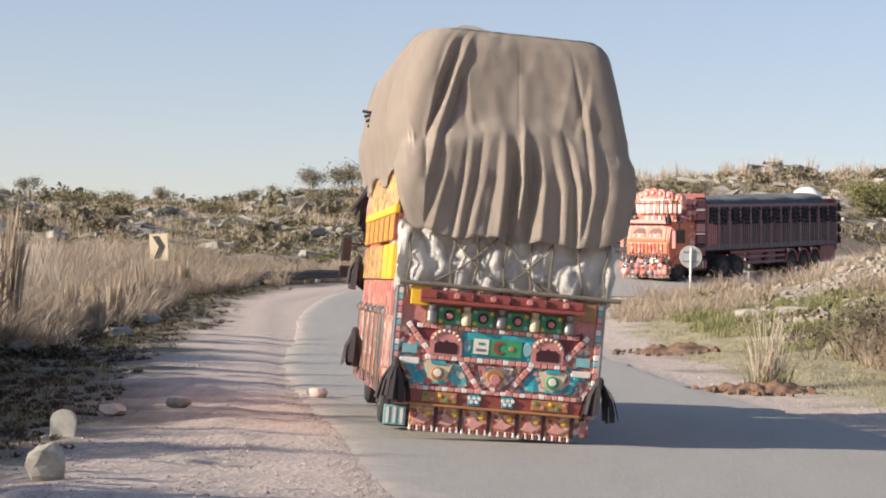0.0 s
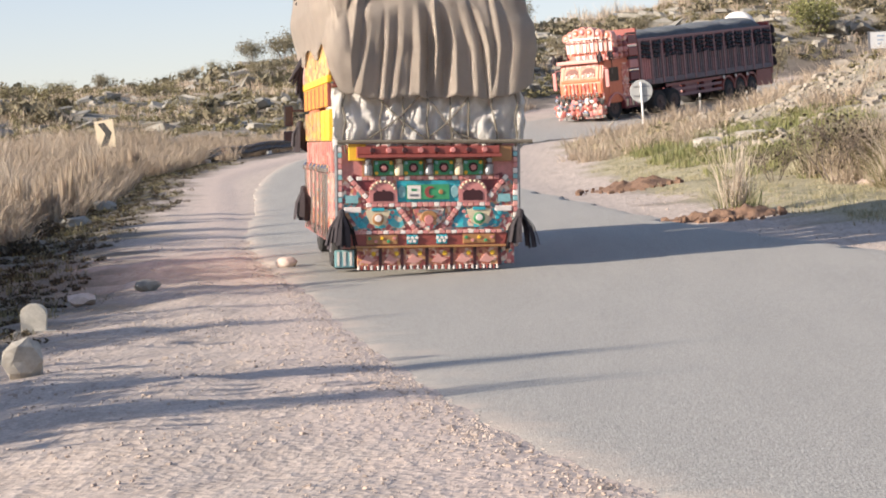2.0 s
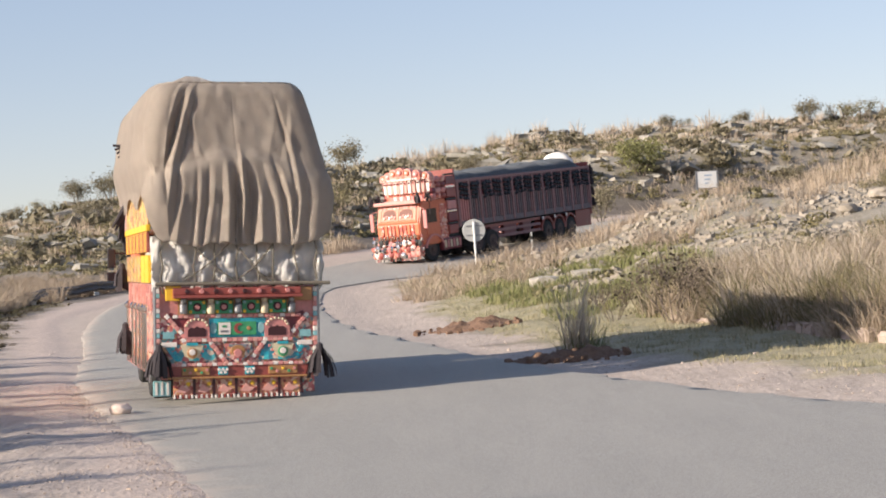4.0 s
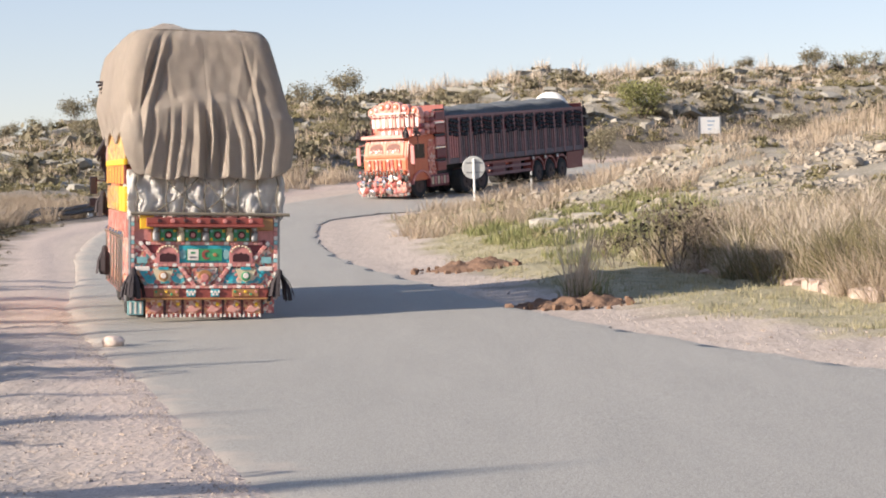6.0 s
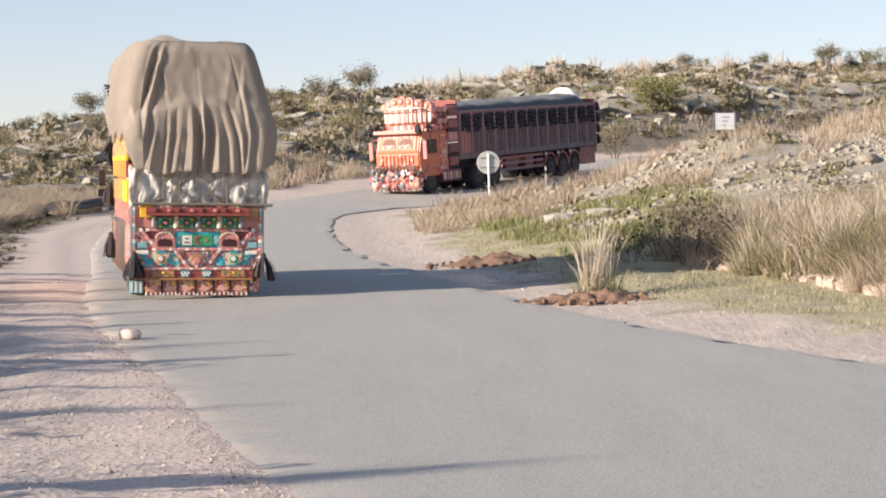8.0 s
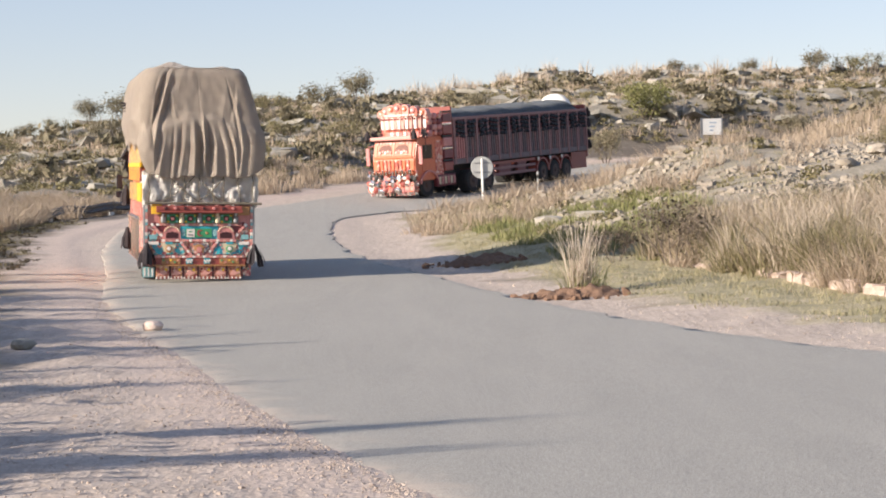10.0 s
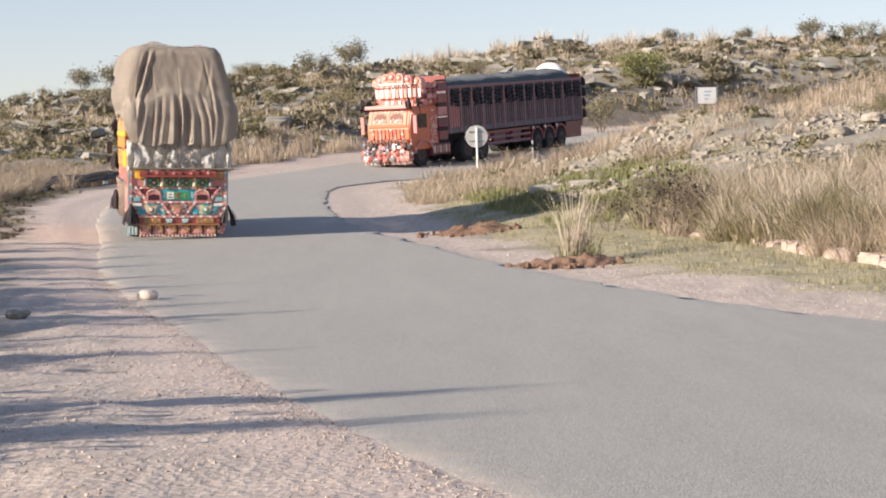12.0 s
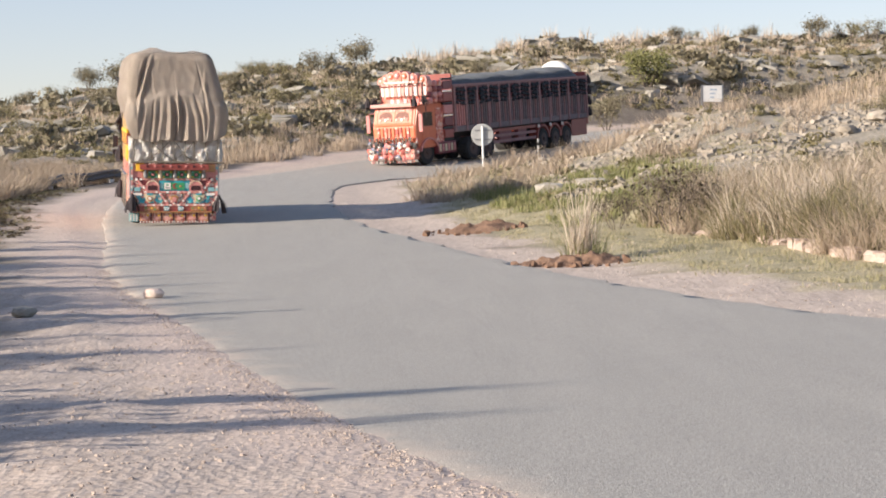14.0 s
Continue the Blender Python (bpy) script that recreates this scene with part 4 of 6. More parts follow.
# ---- the trailer truck that comes down the bend and stops ----
def build_trailer_truck():
    semi = thing("trailer_truck", pose(-2.4, 88, 3.6, 0, 0, -29), "orange and rose painted trailer truck with a dark slatted cargo body", "truck")
    W = 1.22
    bm = bmesh.new()
    for x in (-0.45, 0.45):
        box(bm, x - 0.06, x + 0.06, 0.4, 7.0, 0.75, 1.0)
        box(bm, x - 0.07, x + 0.07, 3.6, 17.8, 1.05, 1.35)
    part("chassis", bm, CHASSIS, semi)
    wheels = []
    # rims coloured dark: the shade under the body is put into the paint
    shaded_rim = paint("dusty_dark_rim", (0.10, 0.065, 0.055), 0.6, 0.7)
    for y in (1.05, 4.3, 5.4, 12.6, 13.95, 15.3):
        for x in (-0.98, 0.98):
            wheels.append(wheel_part(semi, x, y, 0.52, 0.52, 0.28, shaded_rim, double=y > 2))
    # cab
    bm = bmesh.new()
    prof = [(0.30, 0.75), (0.12, 1.15), (0.10, 1.75), (0.32, 2.62), (0.55, 2.72), (2.2, 2.72), (2.2, 0.75)]
    left, right = [bm.verts.new((-W, y, z)) for y, z in prof], [bm.verts.new((W, y, z)) for y, z in prof]
    bm.faces.new(left[::-1]), bm.faces.new(right)
    for i in range(len(prof)):
        j = (i + 1) % len(prof)
        bm.faces.new((left[i], left[j], right[j], right[i]))
    bmesh.ops.recalc_face_normals(bm, faces=bm.faces[:])
    bmesh.ops.bevel(bm, geom=bm.edges[:], offset=0.05, segments=2, affect="EDGES")
    cab = part("cab", bm, ORANGE, semi, "orange cab with gloss paint and rose trim")
    tilt = math.degrees(math.atan2(0.22, 0.87))
    face = lambda z: 0.10 + (z - 1.75) * 0.22 / 0.87
    bm = bmesh.new()
    box(bm, -1.02, 1.02, -0.025, 0.0, 0.0, 0.62, 0.01, pose(0, face(1.92), 1.92, -tilt))
    # the screen's pale rose base colour stands in for sun glare on glass
    screen = part("windscreen", bm, paint("sunstruck_screen", (0.62, 0.33, 0.24), 0.8, 0.14), cab, "windscreen with sun glare in its rose colour, hung with ornaments")
    haze_pane = paint("hazy_pane", (0.26, 0.14, 0.11), 0.7, 0.1)
    for x0, x1 in ((-0.86, -0.10), (0.08, 0.86)):
        bm = bmesh.new()
        outline(bm, [(x0, 0.14), (x1, 0.10), (x1 - 0.04, 0.40), (x1 - 0.2, 0.50), (x0 + 0.2, 0.48), (x0 + 0.03, 0.38)], 0.02, pose(0, face(1.92), 1.92, -tilt) @ pose(0, -0.04, 0))
        part("clear_pane", bm, haze_pane, screen)
        for k in range(5):
            disc("trinket", 0, 0, 0.07, 0, 0.03, (BLUSH, FLORAL_ORANGE, WHITE)[k % 3], screen, 9).matrix_basis = pose(0, face(1.92), 1.92, -tilt) @ pose(x0 + 0.1 + 0.15 * k, -0.045, 0.14 + 0.05 * (k % 2))
    for x in (-1.0, 0.0, 1.0):
        bm = bmesh.new()
        box(bm, -0.05, 0.05, -0.045, -0.02, -0.02, 0.64, 0.01, pose(x, face(1.92), 1.92, -tilt))
        part("painted_strip", bm, ORANGE, screen)
    for k in range(11):
        bm = bmesh.new()
        x = -0.95 + 0.19 * k
        outline(bm, [(x - 0.085, 0.66), (x - 0.06, 0.54), (x, 0.50), (x + 0.06, 0.54), (x + 0.085, 0.66)], 0.02, pose(0, face(1.92), 1.92, -tilt) @ pose(0, -0.06, 0))
        part("fringe", bm, BLUSH if k % 2 else FLORAL_ORANGE, screen)
    slab("screen_sill", -1.1, 1.1, 1.80, 1.92, 0.13, 0.06, ORANGE, cab, bevel=0.02)
    slab("visor", -1.24, 1.24, 2.62, 2.78, 0.34, 0.36, BLUSH, cab, "white sun visor", 0.04)
    for k in range(9):
        slab("grille_slat", -0.95 + k * 0.215, -0.80 + k * 0.215, 1.25, 1.72, 0.12, 0.07, (FLORAL_ORANGE, ORANGE, FLORAL_ORANGE)[k % 3], cab, bevel=0.02)
    for sx in (-1, 1):
        disc("headlamp", sx * 0.78, 1.0, 0.15, 0.16, 0.10, CHROME, cab, 18, "chrome headlamp")
        bm = bmesh.new()
        box(bm, sx * (W + 0.01) - 0.012, sx * (W + 0.01) + 0.012, 0.72, 1.38, 1.72, 2.34, 0.01)
        part("side_window", bm, GLASS, cab)
        bm = bmesh.new()
        box(bm, sx * (W + 0.015) - 0.012, sx * (W + 0.015) + 0.012, 0.62, 1.55, 1.0, 1.66, 0.01)
        part("door", bm, ORANGE, cab, "gilt painted cab door")
        bm = bmesh.new()
        box(bm, sx * (W + 0.012) - 0.01, sx * (W + 0.012) + 0.01, 1.6, 2.16, 0.95, 2.5, 0.01)
        part("side_panel", bm, FLORAL_ORANGE, cab)
        bm = bmesh.new()
        for i in range(10):
            t = 0.15 + (math.pi - 0.3) * (i + 0.5) / 10
            box(bm, -0.10, 0.10, -0.10, 0.10, -0.04, 0.04, 0.01, pose(sx * W, 1.05, 0.52) @ Matrix.Rotation(t - math.pi / 2, 4, "X") @ Matrix.Translation((0, 0, 0.64)))
        part("wheel_arch", bm, PINK, cab)
        bm = bmesh.new()
        rod(bm, (sx * 1.2, 0.35, 2.4), (sx * 1.5, 0.2, 2.35), 0.02, n=6)
        box(bm, sx * 1.52 - 0.1, sx * 1.52 + 0.1, 0.15, 0.21, 1.5, 2.3, 0.02)
        part("mirror", bm, PINK, cab, "long rose-framed wing mirror")
        tassel("tassel", pose(sx * 1.34, 0.0, 3.05), 0.42, 0.20, cab, 20 + sx)
        for k in range(6):
            bm = bmesh.new()
            rod(bm, (sx * (1.34 + 0.03 * (k % 2)), 0.05, 0.42 + 0.15 * k), (sx * (1.46 - 0.02 * k), -0.02, 0.50 + 0.15 * k), 0.05, 0.03, 7)
            part("streamer", bm, (RED, WHITE, PINK)[k % 3], cab)
    # bumper with its stacked ornaments
    bm = bmesh.new()
    box(bm, -1.3, 1.3, -0.25, 0.25, 0.28, 0.72, 0.06)
    bumper = part("bumper", bm, FLORAL_ORANGE, semi, "ornate chrome and rose bumper")
    rng = random.Random(8)
    mats = (BLUSH, CHROME, FLORAL_ORANGE, WHITE, PINK, RED, CHASSIS)
    for k in range(54):
        x, z = -1.28 + 2.56 * (k % 18) / 17 + rng.uniform(-0.04, 0.04), (0.40, 0.66, 0.92)[k // 18] + rng.uniform(-0.07, 0.07)
        y = -0.25 + 0.16 * (x / 1.3) ** 2 + (0.10 if z > 0.8 else 0)
        bm = bmesh.new()
        lathe(bm, [(0.05, 0), (rng.uniform(0.06, 0.12), 0.04), (rng.uniform(0.07, 0.13), 0.10), (0.04, 0.15)], pose(x, y, z, 90) @ Matrix.Diagonal((1, rng.uniform(0.7, 1.5), 1, 1)), 9)
        part("boss", bm, mats[rng.randrange(7)], bumper)
    for sx in (-1, 1):
        bm = bmesh.new()
        lathe(bm, [(0.08, 0), (0.17, 0.05), (0.19, 0.12), (0.12, 0.17), (0.05, 0.19)], pose(sx * 1.04, -0.12, 0.56, 90) @ Matrix.Diagonal((1.0, 1.5, 1, 1)), 16)
        rose = part("lamp_rose", bm, WHITE if sx < 0 else BLUSH, bumper, "large pale rose lamp surround")
        disc("lamp", sx * 1.04, 0.62, 0.08, -0.33, 0.05, CHROME, rose, 12)
    for k in range(26):
        bm = bmesh.new()
        x = -1.25 + 0.1 * k
        rod(bm, (x, -0.22 + 0.14 * (x / 1.3) ** 2, 0.34), (x, -0.22 + 0.14 * (x / 1.3) ** 2, 0.17 - 0.05 * rng.random()), 0.018, 0.028, 5)
        part("pendant", bm, mats[rng.randrange(7)], bumper)
    bm = bmesh.new()
    for k in range(12):
        box(bm, -1.1 + 0.19 * k, -1.0 + 0.19 * k, -0.14, 0.04, 0.98 + 0.06 * (k % 3), 1.22 + 0.08 * (k % 2), 0.02)
    part("light_bar", bm, CHROME, bumper)
    # crown over the cab: rows of petals and a scalloped head
    bm = bmesh.new()
    box(bm, -1.26, 1.26, 0.5, 1.6, 2.74, 3.7, 0.05)
    crown = part("crown", bm, FLORAL_ORANGE, semi, "tall rose and white carved crown board")
    bow = lambda x: 0.34 * (x / 1.2) ** 2
    for row, (z0, h, n, y) in enumerate(((2.80, 0.30, 13, 0.30), (3.10, 0.62, 13, 0.16))):
        for k in range(n):
            x = -1.18 + 2.36 * k / (n - 1)
            bm = bmesh.new()
            outline(bm, [(x - 0.065, z0), (x + 0.065, z0), (x + 0.085, z0 + h * 0.7), (x + 0.04, z0 + h), (x - 0.04, z0 + h), (x - 0.085, z0 + h * 0.7)], 0.30, pose(0, y + bow(x), 0))
            petal = part("petal", bm, (BLUSH if k % 2 else WHITE) if row else (WHITE if k % 2 else PINK), crown)
            bm = bmesh.new()
            lathe(bm, [(0.045, 0), (0.045, 0.05), (0.02, 0.08)], pose(x, y + bow(x), z0 + h * 0.72, 90), 8)
            part("knob", bm, RED if row else ORANGE, petal)
    for i in range(7):
        c = 1.14 - 0.38 * i
        lift = (0.06, 0.18, 0.28, 0.34, 0.28, 0.18, 0.06)[i]
        pts = [(c - 0.21, 3.66), (c + 0.21, 3.66)] + [(c + 0.23 * math.cos(a), 3.72 + lift + 0.20 * math.sin(a)) for a in np.linspace(0, math.pi, 9)]
        bm = bmesh.new()
        outline(bm, pts, 0.30, pose(0, 0.10 + bow(c), 0))
        lobe = part("scalloped_head", bm, FLORAL_ORANGE if i % 2 else BLUSH, crown)
        disc("roundel", c, 3.78 + lift * 0.8, 0.13, 0.10 + bow(c), 0.06, PINK if i % 2 else ORANGE, lobe, 14)
        disc("eye", c, 3.78 + lift * 0.8, 0.06, 0.04 + bow(c), 0.03, WHITE, lobe, 10)
    bm = bmesh.new()
    for k in range(17):
        x = -1.22 + 2.44 * k / 16
        box(bm, x - 0.08, x + 0.08, 0.08 + bow(x), 0.5 + bow(x), 3.68, 3.76, 0.012)
    part("cornice", bm, WHITE, crown)
    bm = bmesh.new()
    for k in range(17):
        x = -1.22 + 2.44 * k / 16
        box(bm, x - 0.08, x + 0.08, 0.02 + bow(x), 0.5 + bow(x), 2.70, 2.80, 0.012)
    part("brow", bm, BLUSH, crown)
    for sx in (-1, 1):
        bm = bmesh.new()
        rng_p = random.Random(60 + sx)
        rod(bm, (sx * 1.40, 0.2, 2.1), (sx * 1.42, 0.15, 2.75), 0.02, n=6)
        for k in range(60):
            w = Vector((rng_p.gauss(0, 1), rng_p.gauss(0, 1), rng_p.gauss(0, 1))).normalized()
            c0 = Vector((sx * 1.42, 0.15, 2.88))
            rod(bm, c0, c0 + Vector((w.x * 0.21, w.y * 0.21, w.z * 0.27)), 0.03, 0.012, 4)
        part("plume", bm, CLOTH_BLACK, crown, "round black cloth plume on a stalk")
    for sx in (-1, 1):
        for k in range(4):
            for i in range(3):
                z, y = 2.72 + 0.25 * k, 0.66 + 0.36 * i
                bm = bmesh.new()
                lathe(bm, [(0.10, 0), (0.17, 0.03), (0.13, 0.09), (0.04, 0.11)], pose(sx * 1.26, y, z + 0.14, 0, 90 * sx) @ Matrix.Diagonal((0.9, 1.2, 1, 1)), 10)
                part("side_petal", bm, (PINK, FLORAL_ORANGE, RED, MAROON, BLUSH)[(k * 3 + i) % 5], crown)
    crown.matrix_basis = Matrix.Translation((0.06, 0.4, 0)) @ Matrix.Diagonal((1.04, 1, 1, 1))
    # sleeper wall and boxes between cab and trailer
    slab("headboard", -1.26, 1.26, 1.3, 4.0, 3.42, 0.12, RED, semi, "red carved headboard of the cargo body")
    for k in range(5):
        bm = bmesh.new()
        box(bm, 1.20, 1.32, 2.45, 3.25, 1.1 + 0.55 * k, 1.5 + 0.55 * k, 0.04)
        part("stowage_box", bm, (RED, MAROON, PINK)[k % 3], semi)
        bm = bmesh.new()
        box(bm, 1.20, 1.30, 2.4, 3.3, 1.52 + 0.55 * k, 1.62 + 0.55 * k, 0.02)
        part("rail", bm, CHROME if k % 2 else CHASSIS, semi)
    bm = bmesh.new()
    box(bm, -1.2, 1.2, 2.3, 3.4, 1.0, 1.2, 0.02)
    part("deck", bm, CHASSIS, semi)
    for sx in (-1, 1):
        bm = bmesh.new()
        box(bm, sx * 1.1 - 0.12, sx * 1.1 + 0.12, 1.9, 3.6, 0.42, 0.95, 0.04)
        tank = part("side_tank", bm, MAROON, semi)
        for k in range(6):
            bm = bmesh.new()
            box(bm, sx * 1.23 - 0.015, sx * 1.23 + 0.015, 2.0 + 0.27 * k, 2.16 + 0.27 * k, 0.52, 0.86, 0.01)
            part("tank_panel", bm, PINK if k % 2 else CREAM, tank)
    # cargo body
    bm = bmesh.new()
    box(bm, -1.22, 1.22, 3.4, 18.0, 1.32, 1.48)
    part("cargo_floor", bm, CHASSIS, semi)
    slat_mat = paint("grey_weathered_board", (0.25, 0.20, 0.20), 0.45, 0.8)
    block_mat = paint("black_tassel", (0.04, 0.042, 0.048), 0.6, 0.7)
    post_mat = paint("dull_red_post", (0.36, 0.20, 0.19), 0.55, 0.7)
    for sx in (-1, 1):
        bm = bmesh.new()
        box(bm, sx * 1.18 - 0.03, sx * 1.18 + 0.03, 3.45, 17.95, 1.40, 3.42)
        string = None
        side = part("side_wall", bm, MAROON, semi, "dark red slatted side of the cargo body")
        bm = bmesh.new()
        box(bm, sx * 1.24 - 0.05, sx * 1.24 + 0.05, 3.4, 18.0, 3.36, 3.50, 0.02)
        part("top_rail", bm, post_mat, side)
        bm = bmesh.new()
        box(bm, sx * 1.24 - 0.04, sx * 1.24 + 0.04, 3.4, 18.0, 1.32, 1.58, 0.02)
        part("bottom_rail", bm, slat_mat, side)
        for k in range(14):
            y = 3.55 + 14.3 * k / 13
            bm = bmesh.new()
            box(bm, sx * 1.25 - 0.06, sx * 1.25 + 0.06, y - 0.09, y + 0.09, 1.34, 3.42, 0.02)
            part("post", bm, post_mat, side)
            if k == 13:
                break
            for i in range(4):
                bm = bmesh.new()
                yy = y + 0.20 + i * 0.22
                box(bm, sx * 1.24 - 0.03, sx * 1.24 + 0.03, yy, yy + 0.11, 1.58, 2.64, 0.01)
                part("slat", bm, PINK if k == 0 else slat_mat if (i + k) % 3 else post_mat, side)
            for i in range(3):
                m = pose(sx * 1.32, y + 0.30 + 0.25 * i, 3.36 - 0.03 * ((i + k) % 3), 8 * ((i * 5 + k) % 3 - 1), 0, 40 * i)
                if string is None:
                    bm = bmesh.new()
                    for j in range(4):
                        z = -0.20 * j
                        lathe(bm, [(0.02, z), (0.06, z - 0.03), (0.115, z - 0.14), (0.09, z - 0.17), (0.02, z - 0.18)], pose(0.02 * (-1) ** j, 0.02 * (j % 3 - 1), 0), 9)
                    string = part("tassel_string", bm, block_mat, side, "string of black cloth tassels")
                    string.matrix_basis = m
                else:
                    share(string, m, side)
            bm = bmesh.new()
            box(bm, sx * 1.27 - 0.02, sx * 1.27 + 0.02, y + 0.1, y + 1.0, 2.60, 2.68, 0.008)
            part("cross_rail", bm, post_mat, side)
        for k, y in enumerate((12.6, 13.95, 15.3)):
            bm = bmesh.new()
            for i in range(11):
                a0, a1 = math.pi * i / 11, math.pi * (i + 1) / 11
                ring = [(y + r * math.cos(t), 0.55 + r * math.sin(t)) for r, t in ((0.60, a0), (0.70, a0), (0.70, a1), (0.60, a1))]
                ins, outs = [bm.verts.new((sx * 0.78, p, q)) for p, q in ring], [bm.verts.new((sx * 1.26, p, q)) for p, q in ring]
                for j in range(4):
                    bm.faces.new((ins[j], ins[(j + 1) % 4], outs[(j + 1) % 4], outs[j]))
                bm.faces.new(outs), bm.faces.new(ins[::-1])
            bmesh.ops.recalc_face_normals(bm, faces=bm.faces[:])
            fender = part("mudguard", bm, RED, semi, "arched red mudguard with a pale lamp")
            disc("lamp", 0, 0, 0.09, 0, 0.05, WHITE, fender, 12).matrix_basis = pose(sx * 1.24, y - 0.5, 1.18, 0, 0, 90 * sx)
        for y, w in ((6.6, 0.9), (8.0, 1.3), (10.0, 0.9)):
            bm = bmesh.new()
            box(bm, sx * 1.08 - 0.1, sx * 1.08 + 0.1, y, y + w, 0.55, 1.25, 0.04)
            part("locker", bm, MAROON, semi)
        for z in (0.58, 0.86, 1.12):
            bm = bmesh.new()
            box(bm, sx * 1.19 - 0.02, sx * 1.19 + 0.02, 6.0, 11.9, z, z + 0.13)
            part("side_guard", bm, RED if z > 1 else post_mat, semi)
        bm = bmesh.new()
        box(bm, sx * 1.16 - 0.02, sx * 1.16 + 0.02, 16.1, 17.9, 0.45, 1.3, 0.02)
        part("rear_skirt", bm, RED, semi)
    bm = bmesh.new()
    box(bm, -1.2, 1.2, 17.9, 18.1, 1.0, 3.7, 0.03)
    part("tailboard", bm, RED, semi)
    for k in range(4):
        tassel("tassel", pose(1.32, 18.05, 3.5 - 0.55 * k), 0.45, 0.16, semi, 40 + k)
    # the tractor stands at a slight angle to the trailer in the bend
    for o in semi.children:
        if o in wheels[:6] or o.name.split(".")[0] in ("cab", "bumper", "crown"):
            o.matrix_basis = TRACTOR_TURN @ o.matrix_basis
    # rounded dark tarpaulin on the load and the pale bale at its end
    bm = bmesh.new()
    rows = []
    for i in range(60):
        y = 3.55 + 13.6 * i / 59
        row = []
        for k in range(17):
            a = math.pi * k / 16
            hump = 0.42 + 0.05 * math.sin(y * 1.7) + 0.03 * math.sin(y * 5.1) + 0.14 * (i / 59)
            ends = min(1.0, 0.25 + i / 4, 0.3 + (59 - i) / 4)
            row.append(bm.verts.new((-1.2 * math.cos(a), y, 3.44 + hump * ends * math.sin(a) ** 0.7 + 0.02 * noise.noise(Vector((y * 2, a * 3, 0))))))
        rows.append(row)
    for a, b in zip(rows, rows[1:]):
        for k in range(16):
            bm.faces.new((a[k], b[k], b[k + 1], a[k + 1]))
    bmesh.ops.solidify(bm, geom=bm.faces[:], thickness=0.02)
    for f in bm.faces:
        f.smooth = True
    part("tarpaulin", bm, TARP_DARK, semi, "dark grey tarpaulin over a rounded load")
    bm = bmesh.new()
    rings = []
    for i in range(10):
        a = math.pi * i / 9
        rings.append((max(0.02, 1.0 * math.sin(a) ** 0.8), -0.65 * math.cos(a)))
    lathe(bm, rings, pose(0, 16.9, 3.35, 90) @ pose(0, 0, 0), 26)
    for f in bm.faces:
        f.smooth = True
    part("bale", bm, SHEET, semi, "white wrapped bale on top of the load")
    return semi, wheels


cargo_truck, cargo_wheels = build_cargo_truck()
trailer_truck, trailer_wheels = build_trailer_truck()

# ---- plants ----
DRY = island_tint("dry_grass", [(0.0, (0.24, 0.185, 0.13)), (0.4, (0.41, 0.325, 0.24)), (0.75, (0.55, 0.45, 0.35)), (1.0, (0.28, 0.235, 0.15))], 0.8, 0.25)
REED = island_tint("pale_reed", [(0.0, (0.38, 0.305, 0.225)), (0.5, (0.54, 0.455, 0.36)), (1.0, (0.65, 0.565, 0.46))], 0.8, 0.25)
WEED = island_tint("green_weed", [(0.0, (0.10, 0.115, 0.04)), (0.45, (0.19, 0.20, 0.07)), (0.8, (0.30, 0.28, 0.12)), (1.0, (0.42, 0.36, 0.2))], 0.7, 0.25)
SCRUB = island_tint("grey_green_scrub", [(0.0, (0.09, 0.085, 0.04)), (0.35, (0.16, 0.145, 0.07)), (0.7, (0.24, 0.205, 0.105)), (1.0, (0.33, 0.27, 0.15))], 0.85, 0.15)
LEAF = island_tint("shrub_leaf", [(0.0, (0.11, 0.10, 0.06)), (0.5, (0.20, 0.175, 0.11)), (1.0, (0.31, 0.26, 0.175))], 0.75, 0.2)
LEAF_GREEN = island_tint("fresh_leaf", [(0.0, (0.11, 0.12, 0.04)), (0.5, (0.21, 0.21, 0.075)), (1.0, (0.32, 0.30, 0.13))], 0.7, 0.25)
# dead undergrowth tinted near-black: the shade below the bank is in its colour
SHADE_LITTER = island_tint("dead_undergrowth", [(0.0, (0.03, 0.022, 0.014)), (0.5, (0.065, 0.05, 0.03)), (0.85, (0.12, 0.095, 0.055)), (1.0, (0.22, 0.17, 0.11))], 0.9, 0.1)
BARK = plain("grey_bark", (0.09, 0.07, 0.055), (0.19, 0.15, 0.12), 12, 0.9)
STONE = plain("pale_stone", (0.24, 0.22, 0.185), (0.48, 0.44, 0.38), 3.0, 0.9, 0.0, 0.5, 0.02, 25)
STONE_GREY = plain("grey_ledge_stone", (0.17, 0.16, 0.135), (0.37, 0.35, 0.31), 1.5, 0.92, 0.0, 0.6, 0.03, 9)
STONE_WARM = plain("rosy_stone", (0.45, 0.33, 0.27), (0.72, 0.60, 0.52), 4.0, 0.9, 0.0, 0.4, 0.02, 25)
GRAVEL = plain("loose_gravel", (0.30, 0.24, 0.20), (0.52, 0.435, 0.375), 5.0, 0.9, 0.0, 0.4, 0.01, 30)
BANK_STONE = plain("buff_bank_stone", (0.19, 0.165, 0.13), (0.41, 0.36, 0.30), 0.8, 0.92, 0.0, 0.5, 0.02, 12)
WALL_STONE = plain("weathered_rosy_stone", (0.33, 0.25, 0.205), (0.56, 0.455, 0.39), 4.0, 0.9, 0.0, 0.4, 0.02, 25)
SOIL_RED = plain("dug_red_soil", (0.12, 0.07, 0.047), (0.26, 0.16, 0.105), 7.0, 0.95, 0.0, 0.8, 0.03, 30)


